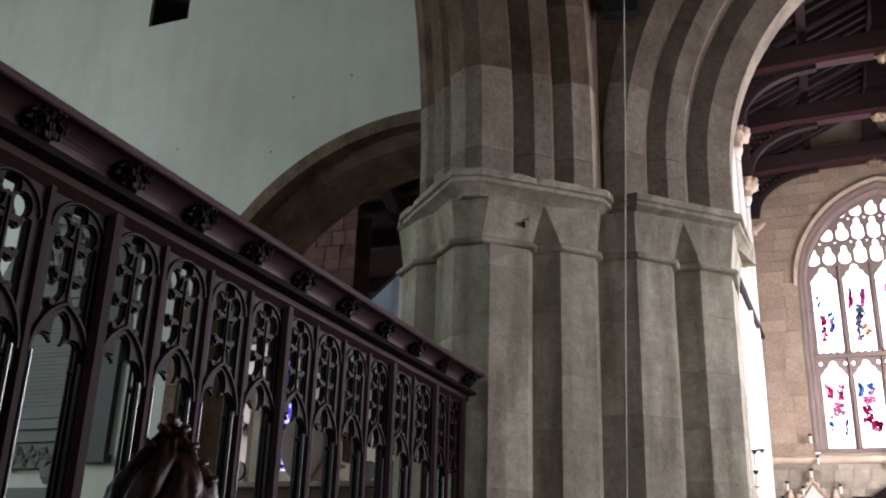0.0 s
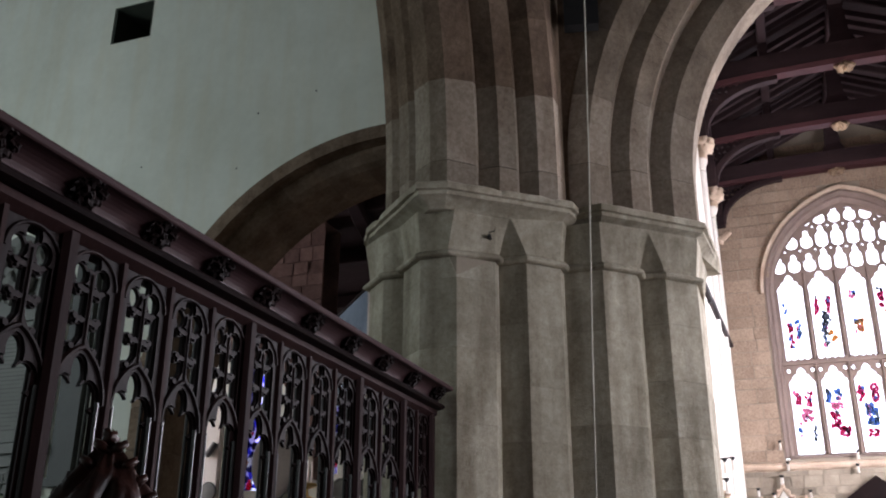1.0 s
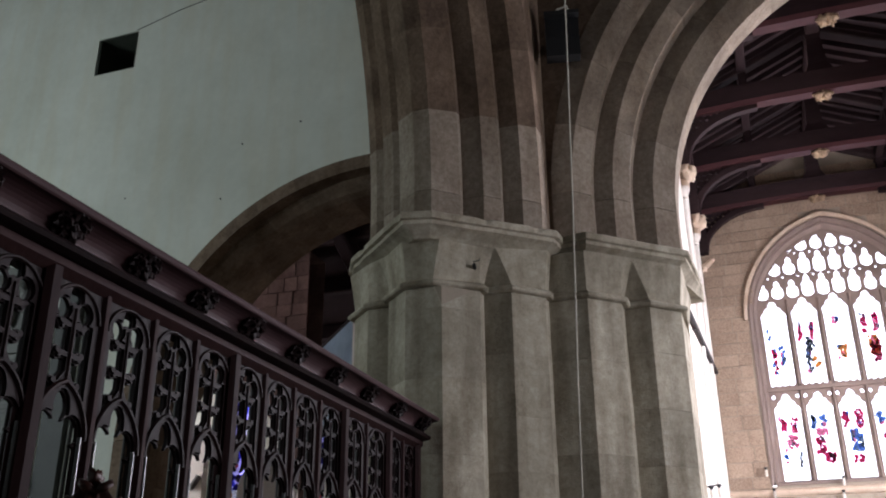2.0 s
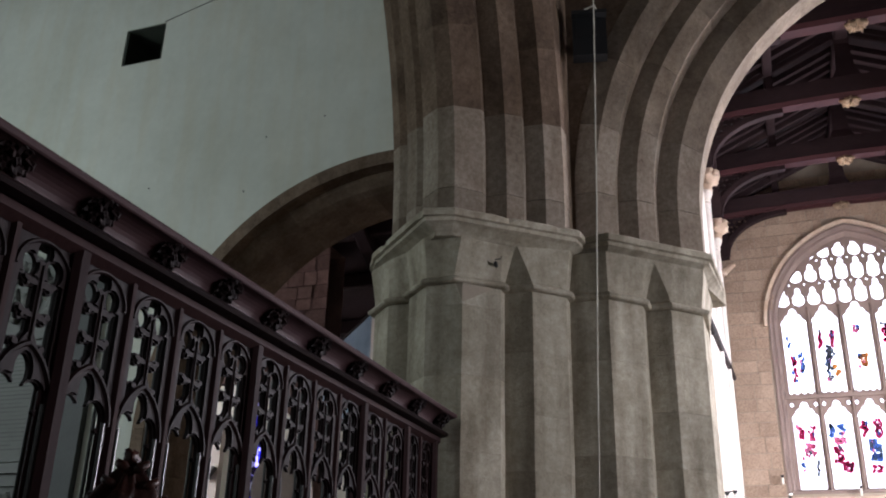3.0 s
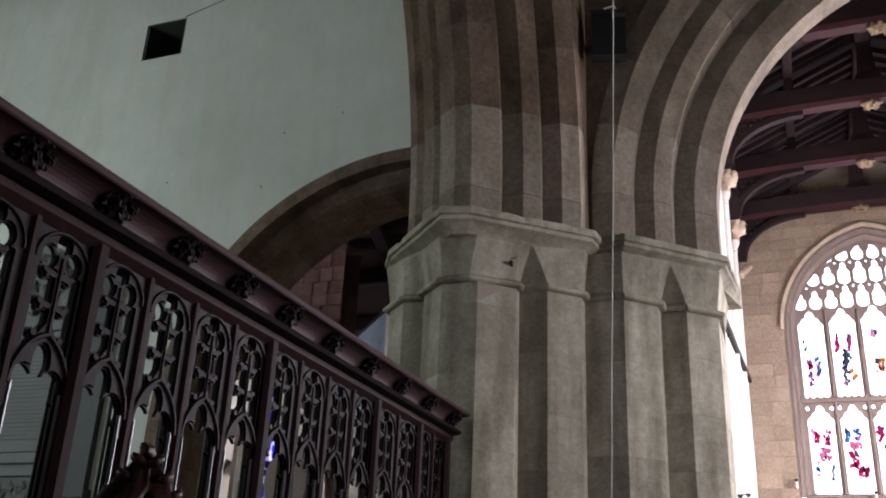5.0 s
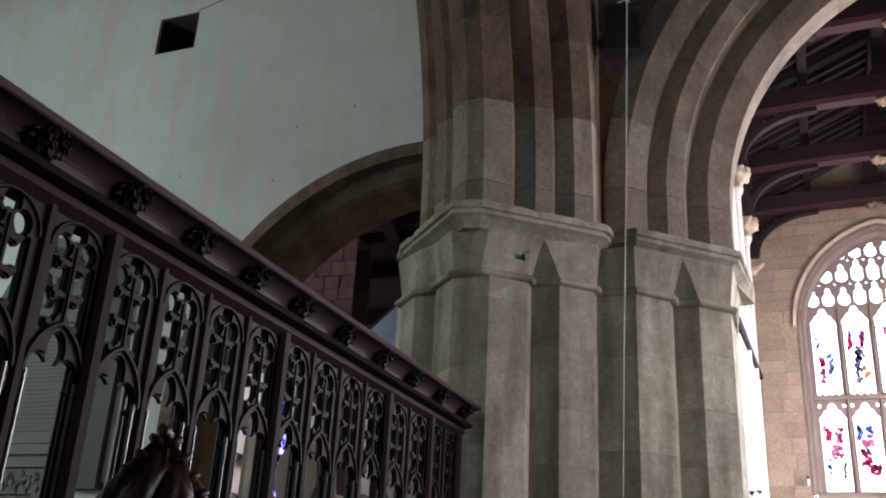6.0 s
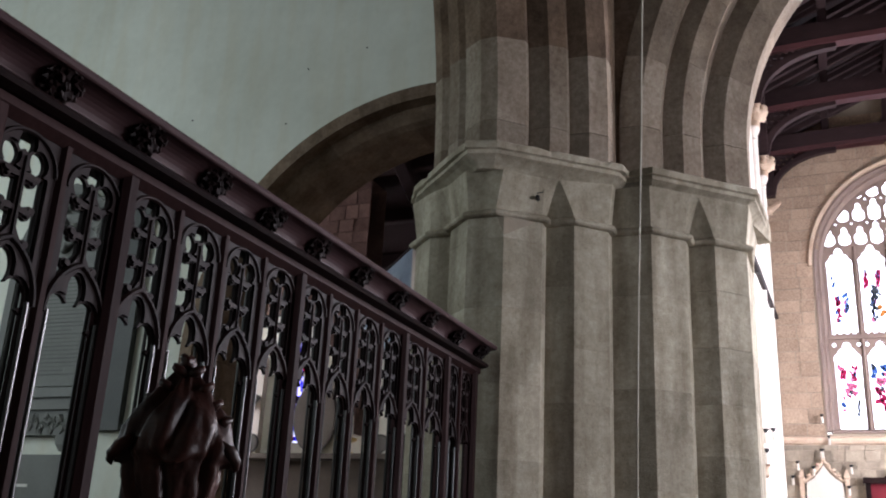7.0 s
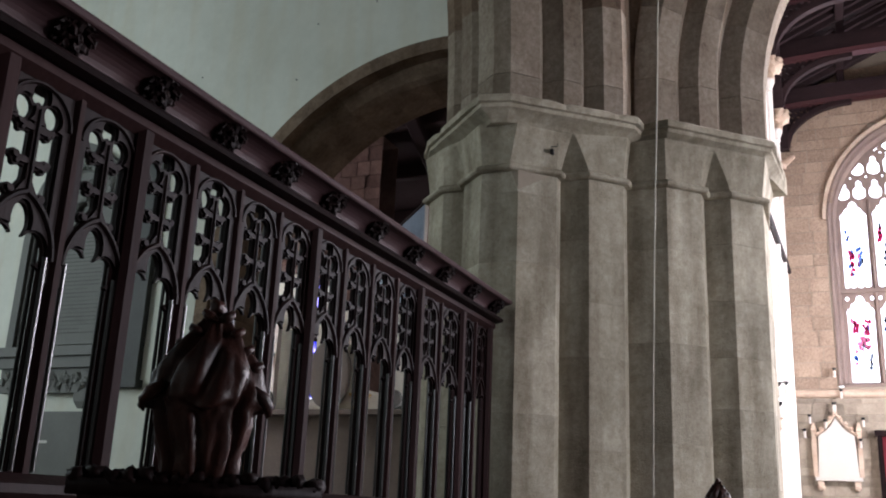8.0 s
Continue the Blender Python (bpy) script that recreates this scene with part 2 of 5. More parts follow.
structure("floor", boxes((-12.0, 8.0, -12.0, 22.5, -0.15, 0.0)), FLOOR_STONE, "worn grey stone slab church floor", "floor")
structure("wall_nave_west", boxes((-12.0, 8.0, -12.4, -12.0, 0, 13)), ARCH_STONE, "plain brown stone west wall of nave", "wall")
structure("wall_nave_south", boxes((8.0, 8.4, -12.4, 8.0, 0, 13)), ARCH_STONE, "plain brown stone south wall", "wall")
structure("wall_transept_north", boxes((-12.4, -12.0, -12.4, 22.9, 0, 13)), PLASTER, "plain pale plastered north wall", "wall")
structure("ceiling", boxes((-12.4, 8.4, -12.4, 6.7, 12.6, 12.9)), ROOF_OAK, "dark boarded timber ceiling of crossing", "ceiling")


# ---------------------------------------------------------------- arches of cut stones
def voussoirs(parent, profile, radius, centre, a0, a1, count, plane, mat, gap=0.0016, sub=4, name="voussoir", foot=False):
    """Cut stones of one order. profile: (out, side) pairs round the stone, out from the inner curve. plane 'x': the arch
    stands across y; plane 'y': along y."""
    step = (a1 - a0) / count
    for i in range(count):
        b0, b1 = a0 + i * step, a0 + (i + 1) * step
        g = gap / radius / 2
        bm = bmesh.new()
        loops = []
        for k in range(sub + 1):
            a = b0 + g + (b1 - b0 - 2 * g) * k / sub
            row = []
            for out, side in profile:
                u = centre[0] - (radius + out) * math.cos(a)
                z = centre[1] + (radius + out) * math.sin(a)
                row.append((u, side, z) if plane == "x" else (side, u, z))
            loops.append(row)
        rings(bm, loops)
        bevel(bm, 0.006, 1)
        part(name, bm, SPRING_STONE if foot and i in (0, count - 1) else mat, parent)


# pier -------------------------------------------------------------
SIDE = [(-2.367, 6.08), (-2.080, 6.08), (-1.855, 6.305), (-1.855, 6.41), (-1.636, 6.41), (-1.425, 6.62), (-1.425, 6.74),
        (-1.123, 6.74), (-0.897, 6.966), (-0.897, 7.13), (-0.699, 7.13), (-0.4765, 7.353), (-0.4765, 8.10)]
NORTH = [(-3.2, 8.85), (-3.02, 6.85), (-3.022, 6.62), (-2.811, 6.41), (-2.592, 6.41), (-2.592, 6.305)]
PLAN = NORTH + SIDE
BELL = [(-3.24, 8.85), (-3.07, 6.85), (-3.062, 6.60), (-2.827, 6.41), (-2.687, 6.326), (-2.617, 6.275), (-2.375, 6.03), (-2.075, 6.03),
        (-1.83, 6.275), (-1.742, 6.334), (-1.736, 6.338), (-1.385, 6.60), (-1.385, 6.71), (-1.12, 6.70), (-0.87, 6.935), (-0.792, 6.994), (-0.786, 6.998), (-0.44, 7.325), (-0.43, 8.12)]
IMPOST = [(-3.30, 8.85), (-3.14, 6.72), (-3.02, 6.50), (-2.30, 5.79), (-2.07, 5.85), (-1.285, 6.53), (-1.27, 6.66), (-1.08, 6.63), (-0.36, 7.30), (-0.32, 8.20)]
CAP_TOP = 4.05
# under the capital the front shaft is stopped to a wider chamfer
STOP = [(-2.145, 6.08) if p == (-2.080, 6.08) else p for p in PLAN]
# the pier's shafts, each of its own courses
PIECES = [[(-2.592, 6.41), (-2.592, 6.305), (-2.367, 6.08), (-2.080, 6.08), (-1.855, 6.305), (-1.855, 6.41)],
          [(-1.855, 6.41), (-1.636, 6.41), (-1.425, 6.62), (-1.425, 6.74), (-1.855, 6.74)],
          [(-1.425, 6.74), (-1.123, 6.74), (-0.897, 6.966), (-0.897, 7.13), (-1.425, 7.13)],
          [(-0.897, 7.13), (-0.699, 7.13), (-0.4765, 7.353), (-0.4765, 8.10), (-0.897, 8.50)],
          [(-3.2, 8.85), (-3.02, 6.85), (-3.022, 6.62), (-2.811, 6.41), (-1.855, 6.41), (-1.855, 6.74), (-1.425, 6.74), (-1.425, 7.13), (-0.897, 7.13), (-0.897, 8.50)]]


def grown(poly, d):
    """The outline moved outwards by d along its corner normals; the first and last corner stay."""
    out = [poly[0]]
    for a, b, c in zip(poly, poly[1:], poly[2:]):
        u = Vector((b[0] - a[0], b[1] - a[1])).normalized()
        w = Vector((c[0] - b[0], c[1] - b[1])).normalized()
        n = (Vector((u.y, -u.x)) + Vector((w.y, -w.x)))
        n = n / max(0.6, n.length_squared / 2)
        out.append((b[0] + n.x * d, b[1] + n.y * d))
    return out + [poly[-1]]


def worn(poly, d, seed, deep, step=0.05):
    """The outline grown by d, cut into short lengths and chipped here and there by up to deep."""
    out = []
    g = grown(poly, d)
    for i, (a, b) in enumerate(zip(g, g[1:])):
        a, b = Vector(a), Vector(b)
        n = max(1, round(math.dist(poly[i], poly[i + 1]) / step)) if i else 1
        side = Vector((b.y - a.y, a.x - b.x)).normalized()
        for k in range(n):
            p = a + (b - a) * k / n
            h = noise.noise(Vector((p.x * 9, p.y * 9, seed)))
            out.append(tuple(p - side * deep * (0.25 * h + max(0.0, h - 0.28) * 1.8)))
    return out + [g[-1]]


def build_pier():
    pier = empty("pier", "compound limestone pier with clustered shafts and moulded capital", "pier", kind="structure", at=(0, 0, 0))
    rng = random.Random(11)
    for poly in PIECES:
        zs = [0.0]
        while zs[-1] < 3.2:
            zs.append(zs[-1] + rng.uniform(0.36, 0.72))
        zs[-1] = 3.55
        if poly is PIECES[0]:
            zs = [z for z in zs if z < 3.2] + [3.37, 3.55]
        for a, b in zip(zs, zs[1:]):
            top = [(-2.145, y) if (x, y) == (-2.080, 6.08) and b == 3.55 else (x, y) for x, y in poly]
            part("course", bevel(rings(bmesh.new(), [[(x, y, a + 0.0014) for x, y in poly], [(x, y, b - 0.0014) for x, y in top]]), 0.007, 1), STONE, pier)
        cx, cy = sum(p[0] for p in poly) / len(poly), sum(p[1] for p in poly) / len(poly)
        part("mortar_core", prism([(cx + (x - cx) * 0.985, cy + (y - cy) * 0.985) for x, y in poly], 0.0, 3.55), MORTAR, pier)
    bm = bmesh.new()
    rings(bm, [[(x, y, z) for x, y in worn(STOP, d, 7.0, 0.014)] for d, z in ((0.0, 3.535), (0.04, 3.537), (0.055, 3.548), (0.055, 3.566), (0.04, 3.580), (0.0, 3.602))])
    part("neck_ring", bm, STONE, pier)
    bm = bmesh.new()
    loops = []
    for k in range(25):
        s = k / 24
        w = min(1.0, s / 0.92) ** 1.15
        loops.append([(p[0] + (q[0] - p[0]) * w, p[1] + (q[1] - p[1]) * w, 3.60 + 0.32 * s) for p, q in zip(STOP, BELL)])
    rings(bm, loops)
    part("capital_bell", bm, STONE, pier)
    bm = bmesh.new()
    rings(bm, [[(x, y, z) for x, y in worn(IMPOST, d, sd, w)] for d, z, sd, w in ((-0.15, 3.885, 1.0, 0.01), (-0.13, 3.905, 1.0, 0.01), (-0.07, 3.94, 1.1, 0.012), (-0.028, 3.955, 1.2, 0.014), (-0.028, 3.985, 1.3, 0.012), (0.0, 3.99, 3.0, 0.018), (0.0, 4.036, 3.6, 0.03), (-0.014, CAP_TOP, 3.7, 0.05))])
    part("impost", bm, STONE, pier)
    return pier


build_pier()

CH_Y, CH_X, CH_R, CH_Z = 7.81, 2.03, 2.473, 4.56     # chancel arch: depth, centre, inner radius, springing
NO_X, NO_Y, NO_R, NO_Z = -2.235, 1.90, 4.20, 4.35    # north arch


def mirrored(pts, c):
    return [(o, c - s) for o, s in pts] + [(o, c + s) for o, s in reversed(pts)]


def lopsided(south, north, c):
    return [(o, c + s) for o, s in south] + [(o, c - s) for o, s in reversed(north)]


def build_arch(name, label, orders, counts, radius, cu, cz, plane, mat):
    arch = empty(name, label, "arch", kind="structure")
    for prof, n in zip(orders, counts):
        for side in (-1, 1):
            loops = []
            for z in (CAP_TOP, cz - 0.004):
                row = [(cu + side * (radius + o), s, z) for o, s in prof]
                loops.append(row if plane == "x" else [(b, a, c) for a, b, c in row])
            part("springer", rings(bmesh.new(), loops), SPRING_STONE, arch)
        voussoirs(arch, prof, radius, (cu, cz), 0.0, math.pi, n, plane, mat, foot=True)
    return arch


build_arch("chancel_arch", "stepped brown sandstone chancel arch of three orders",
           [mirrored([(0.0, 0.14), (0.171, 0.311), (0.365, 0.311)], CH_Y),
            mirrored([(0.347, 0.30), (0.347, 0.484), (0.474, 0.611), (0.655, 0.611)], CH_Y),
            mirrored([(0.638, 0.60), (0.638, 0.73), (0.769, 0.864), (0.95, 0.864)], CH_Y)], (13, 14, 16), CH_R, CH_X, CH_Z, "x", CHANCEL_STONE)
build_arch("north_arch", "stepped brown sandstone arch over the timber screen",
           [lopsided([(0.0, 0.07), (0.176, 0.246), (0.27, 0.246)], [(0.0, 0.07), (0.15, 0.25), (0.27, 0.25)], NO_X),
            lopsided([(0.25, 0.24), (0.25, 0.419), (0.36, 0.5285), (0.45, 0.5285)], [(0.25, 0.24), (0.25, 0.348), (0.36, 0.475), (0.45, 0.475)], NO_X),
            lopsided([(0.43, 0.52), (0.43, 0.688), (0.551, 0.812), (0.75, 0.812)], [(0.43, 0.465), (0.43, 0.572), (0.53, 0.672), (0.75, 0.672)], NO_X)], (19, 20, 22), NO_R, NO_Y, NO_Z, "y", ARCH_STONE)


def arch_wall(axis, u0, u1, s0, s1, z1, cu, cz, r, base=0.0, legs=True, n=28, zc=None):
    """A wall from u0 to u1 and s0 to s1 thick with a round-headed opening cut right through it."""
    bm = bmesh.new()
    P = (lambda u, s, z: (u, s, z)) if axis == "x" else (lambda u, s, z: (s, u, z))
    curve = [(cu - r * math.cos(math.pi * k / n), cz + r * math.sin(math.pi * k / n)) for k in range(n + 1)]
    for (ua, za), (ub, zb) in zip(curve, curve[1:]):
        v = [bm.verts.new(P(u, s, z)) for s in (s0, s1) for u, z in ((ua, za), (ub, zb), (ub, z1), (ua, z1))]
        for f in ((0, 1, 2, 3), (7, 6, 5, 4), (0, 4, 5, 1), (3, 2, 6, 7)):
            bm.faces.new([v[i] for i in f])
    for a, b in ((u0, cu - r), (cu + r, u1)):
        if b - a > 0.01:
            z0 = base
            p = [P(a, s0, z0), P(b, s1, z1)]
            box(bm, min(p[0][0], p[1][0]), max(p[0][0], p[1][0]), min(p[0][1], p[1][1]), max(p[0][1], p[1][1]), z0, z1)
    bmesh.ops.remove_doubles(bm, verts=bm.verts[:], dist=0.0005)
    return bm


structure("wall_chancel_arch", arch_wall("x", -1.424, 8.0, 6.95, 8.67, 12.6, CH_X, CH_Z, CH_R + 0.94, base=CAP_TOP), ARCH_STONE, "dark brown stone wall over the chancel arch", "wall")
structure("wall_north_arch", arch_wall("y", -5.0, 8.9, NO_X - 0.669, NO_X + 0.809, 12.6, NO_Y, NO_Z, NO_R + 0.74, base=CAP_TOP), ARCH_STONE, "dark brown stone wall over the north arch", "wall")
# out of view; added to keep the south lamp off the upper arches
structure("wall_south_arch", arch_wall("y", -5.0, 6.94, 4.75, 6.2, 12.6, NO_Y, NO_Z, NO_R, base=CAP_TOP), ARCH_STONE, "unseen brown stone arch wall added to shade the upper pier", "wall")
structure("wall_crossing_west_pier", boxes((NO_X - 0.8, NO_X + 0.8, -5.0, -2.45, 0, CAP_TOP)), STONE, "plain limestone west respond of north arch", "wall")
structure("wall_crossing_south_pier", boxes((4.6, 8.0, 6.98, 8.65, 0, CAP_TOP)), STONE, "plain limestone south respond of chancel arch", "wall")

# transept east wall with the plain arch into the chapel -------------
TW, TB = 7.60, 8.50
# near-black colour puts the deep shade of the square opening into its lining
HOLE_SHADE = material("hole_shade", (0.05, 0.055, 0.045), 0.95, scale=4, grain=30, spread=0.2, bump=0.2, spec=0.1)
TA_X, TA_Z, TA_R = -3.34, 2.94, 2.69
_bm = arch_wall("x", -6.1, -3.1, TW, TB, 12.6, TA_X, TA_Z, TA_R, n=48)
for d in ((-12.0, -7.0, 0, 12.6), (-7.0, -6.43, 0, 7.37), (-7.0, -6.43, 7.89, 12.6), (-6.43, -6.1, 0, 12.6)):
    box(_bm, d[0], d[1], TW, TB, d[2], d[3])
structure("wall_transept_east", _bm, PLASTER, "grey-green limewashed plaster wall with square putlog opening", "wall")
structure("wall_opening_back", boxes((-7.1, -6.33, TB - 0.1, TB + 0.05, 7.3, 7.95), (-6.999, -6.97, TW + 0.015, TB - 0.1, 7.37, 7.89), (-6.46, -6.431, TW + 0.015, TB - 0.1, 7.37, 7.89), (-6.97, -6.46, TW + 0.015, TB - 0.1, 7.371, 7.39), (-6.97, -6.46, TW + 0.015, TB - 0.1, 7.87, 7.889)), HOLE_SHADE, "dark lining that paints shade into the square wall opening", "wall")
_ta = empty("transept_arch", "plain round brown sandstone arch with hollow chamfer", "arch", kind="structure")
_prof = [(0.0, TB + 0.01), (0.0, TW + 0.34), (0.03, TW + 0.25), (0.10, TW + 0.17), (0.14, TW + 0.16), (0.14, TW - 0.006), (0.282, TW - 0.006), (0.282, TB + 0.01)]
voussoirs(_ta, _prof, 2.42, (TA_X, TA_Z), 0.0, math.pi * 0.62, 11, "x", TRANSEPT_STONE)
for k in range(7):
    z0, z1 = TA_Z * k / 7, TA_Z * (k + 1) / 7 - 0.004
    part("jamb_stone", rings(bmesh.new(), [[(TA_X - 2.42 - o, s, z) for o, s in _prof] for z in (z0, z1)]), TRANSEPT_STONE, _ta)


# ---------------------------------------------------------------- pierced plates (screen tracery, window tracery)
def pierced_plate(field, u0, u1, v0, v1, step, P, bm=None):
    """A plate of the region where field(u, v) > 0, between the two depths of P(u, v, side)."""
    bm = bm or bmesh.new()
    nu, nv = max(1, round((u1 - u0) / step)), max(1, round((v1 - v0) / step))
    U = [u0 + (u1 - u0) * i / nu for i in range(nu + 1)]
    V = [v0 + (v1 - v0) * j / nv for j in range(nv + 1)]
    F = [[field(u, v) for v in V] for u in U]
    seen = {}

    def vert(key, u, v):
        if key not in seen:
            seen[key] = (bm.verts.new(P(u, v, 0)), bm.verts.new(P(u, v, 1)))
        return seen[key]

    for i in range(nu):
        for j in range(nv):
            c = [(i, j), (i + 1, j), (i + 1, j + 1), (i, j + 1)]
            f = [F[a][b] for a, b in c]
            if max(f) <= 0:
                continue
            poly, cut = [], []
            for k in range(4):
                (a, b), (d, e), fa, fb = c[k], c[(k + 1) % 4], f[k], f[(k + 1) % 4]
                if fa > 0:
                    poly.append(vert((a, b), U[a], V[b]))
                if (fa > 0) != (fb > 0):
                    w = min(0.97, max(0.03, fa / (fa - fb)))
                    q = vert((min((a, b), (d, e)), max((a, b), (d, e))), U[a] + (U[d] - U[a]) * w, V[b] + (V[e] - V[b]) * w)
                    poly.append(q)
                    cut.append((q, fa > 0))
            if len(poly) >= 3:
                bm.faces.new([p[0] for p in poly])
                bm.faces.new([p[1] for p in reversed(poly)])
            if len(cut) == 2:
                (q, inside), (r, _) = cut
                a, b = (q, r) if inside else (r, q)
                bm.faces.new((a[0], b[0], b[1], a[1]))
    return bm


def ell(u, v, cu, cv, ru, rv):
    return (math.hypot((u - cu) / ru, (v - cv) / rv) - 1) * min(ru, rv)


def rect(u, v, u0, u1, v0, v1):
    return max(u0 - u, u - u1, v0 - v, v - v1)


# ---------------------------------------------------------------- oak screen
SX = -2.20                   # front of the posts


def light_field(u, v):
    """One light's carving: a cusped head, a stem with paired leaves and a trefoil top. v: height."""
    a = abs(u)
    low = min(rect(a, v, -0.2, 0.106, 1.0, 1.785), ell(a, v, 0.062, 1.805, 0.048, 0.058), ell(u, v, 0, 1.888, 0.035, 0.054), rect(a, v, -0.2, 0.020, 1.7, 1.86))
    low = max(low, -ell(a, v, 0.116, 1.772, 0.034, 0.011))
    col = max(rect(a, v, 0.019, 0.094, 1.80, 2.19), (2.04 - 1.45 * a - v) * 0.57)
    for cv in (1.960, 2.068, 2.176):
        leaf = min(ell(a, v, 0.030, cv, 0.038, 0.016), ell(a, v, 0.060, cv + 0.009, 0.019, 0.017), ell(a, v, 0.052, cv - 0.012, 0.014, 0.012))
        col = max(col, -leaf, -ell(a, v, 0.114, cv - 0.004, 0.020, 0.010))
    foil = min(ell(a, v, 0.055, 2.232, 0.032, 0.036), ell(u, v, 0.0, 2.286, 0.031, 0.035))
    foil = max(foil, -ell(u, v, 0, 2.225, 0.021, 0.040))
    return min(low, col, foil)


def sweep_strip(pts, w, d0, d1, bm):
    """A square bar along points (y, z) standing from depth d0 to d1 in x."""
    loops = []
    for i, (y, z) in enumerate(pts):
        a, b = pts[max(i - 1, 0)], pts[min(i + 1, len(pts) - 1)]
        t = Vector((b[0] - a[0], b[1] - a[1])).normalized()
        n = Vector((-t.y, t.x)) * w / 2
        loops.append([(d0, y - n.x, z - n.y), (d1, y - n.x * 0.4, z - n.y * 0.4), (d1, y + n.x * 0.4, z + n.y * 0.4), (d0, y + n.x, z + n.y)])
    return rings(bm, loops)


def build_screen():
    screen = empty("parclose_screen", "tall dark oak parclose screen with pierced tracery lights", "screen", at=(0, 0, 0))
    y0, y1 = 0.37, 6.0
    # light edges along the screen and which of them are stout posts
    edges = [1.799 + 0.298 * i for i in range(-4, 11)] + [5.11, 5.44, 5.70, 5.95]
    stout = {0, 2, 4, 6, 10, 14, 16, 18}
    # carved lights, one mesh shared
    bm = pierced_plate(light_field, -0.128, 0.128, 1.166, 2.335, 0.0055, lambda u, v, s: (SX - 0.062 + 0.016 * s, u, v))
    # a narrower layer in front gives the carving its stepped, moulded edge
    pierced_plate(lambda u, v: light_field(u, v) - 0.006, -0.128, 0.128, 1.72, 2.335, 0.0055, lambda u, v, s: (SX - 0.0455 + 0.012 * s, u, v), bm)
    lp = bmesh.new()
    arc = [(0.072 - 0.2 * math.cos(t), 1.79 + 0.2 * math.sin(t)) for t in (radians(69) * k / 8 for k in range(9))]
    sweep_strip(arc, 0.022, SX - 0.034, SX - 0.022, lp)
    sweep_strip([(-y, z) for y, z in reversed(arc)], 0.022, SX - 0.034, SX - 0.022, lp)
    head = [(-0.124 * math.cos(t), 2.21 + 0.112 * math.sin(t)) for t in (math.pi * k / 16 for k in range(17))]
    sweep_strip(head, 0.016, SX - 0.034, SX - 0.024, lp)
    sweep_strip([(0, 1.975), (0, 2.10), (0, 2.24)], 0.014, SX - 0.034, SX - 0.026, lp)
    first = ribs = None
    for a, b in zip(edges, edges[1:]):
        w = (b - a - 0.050) / 0.25
        if first is None:
            first = part("tracery_panel", bm, OAK, screen)
            ribs = part("tracery_rib", lp, OAK, first)
            ob = first
        else:
            ob = new("tracery_panel", first.data)
            ob.parent = screen
            r = new("tracery_rib", ribs.data)
            r.parent = ob
        ob.location, ob.scale = (0, (a + b) / 2, 0), (1, w, 1)
    # posts and mullions with roll mouldings
    for i, y in enumerate(edges):
        h = 0.054 if i in stout else 0.029
        f = 0.0 if i in stout else -0.018
        prof = [(SX - 0.075, -h * 0.8), (SX - 0.05 + f, -h), (SX - 0.035 + f, -h * 0.7), (SX - 0.02 + f, -h * 0.72), (SX + f, -h * 0.36), (SX + f, h * 0.36), (SX - 0.02 + f, h * 0.72), (SX - 0.035 + f, h * 0.7), (SX - 0.05 + f, h), (SX - 0.075, h * 0.8)]
        part("post" if i in stout else "mullion", prism([(x, y + s) for x, s in prof], 0.0 if i in stout else 1.16, 2.37), LIT_OAK, screen)
    # slender shafts beside each light
    for i, y in enumerate(edges[1:-1]):
        for s in (-1, 1):
            part("shaft", tube([(SX - 0.035, y + s * 0.040, 1.17), (SX - 0.035, y + s * 0.040, 1.80)], 0.0075, 8), VARNISH, screen)
        part("rear_shaft", tube([(SX - 0.072, y - 0.046, 1.17), (SX - 0.072, y - 0.046, 2.26)], 0.007, 8), VARNISH, screen)
    # head rail
    part("head_rail", prism_y([(SX - 0.12, 2.325), (SX - 0.03, 2.325), (SX + 0.005, 2.35), (SX + 0.005, 2.378), (SX - 0.12, 2.378)], y0, y1), LIT_OAK, screen)
    part("moulding", prism_y([(SX - 0.12, 2.379), (SX + 0.02, 2.379), (SX + 0.055, 2.388), (SX + 0.065, 2.402), (SX + 0.05, 2.418), (SX + 0.03, 2.420), (SX + 0.03, 2.428), (SX - 0.12, 2.428)], y0, y1), OAK, screen)
    hollow = [(SX + 0.012, 2.4285)] + [(SX + 0.012 + 0.10 * (1 - math.cos(t)), 2.432 + 0.075 * math.sin(t)) for t in (math.pi / 2 * k / 8 for k in range(9))]
    part("cornice", prism_y(hollow + [(SX + 0.118, 2.512), (SX + 0.125, 2.525), (SX + 0.12, 2.535), (SX - 0.14, 2.535), (SX - 0.14, 2.4285)], y0, y1), COVE_OAK, screen)
    # carved square bosses in the hollow
    base = None
    for i in range(13):
        y = 0.71 + 0.4125 * i + (0.042 * (i - 7) if i > 7 else 0)
        if base is None:
            b = bmesh.new()
            for k in range(4):
                t = math.pi / 4 + math.pi / 2 * k
                c, d = math.cos(t), math.sin(t)
                blob(b, (0.004, 0.040 * c, 0.040 * d), 0.029, (0.9, 1, 1), 0.5, 7, 2.7 * k)
                for e in (-0.55, 0.55):
                    blob(b, (0.010, 0.062 * math.cos(t + e), 0.062 * math.sin(t + e)), 0.017, (1, 1, 1), 0.5, 5, k + e)
                blob(b, (-0.004, 0.064 * c, 0.064 * d), 0.016, (1, 1, 1), 0.4, 5, k * 1.3)
            blob(b, (0.020, 0, 0), 0.017, (1, 1, 1), 0.3, 6, 0.4)
            box(b, -0.02, 0.0, -0.05, 0.05, -0.05, 0.05)
            base = part("boss", b, OAK, screen, "carved square leaf boss")
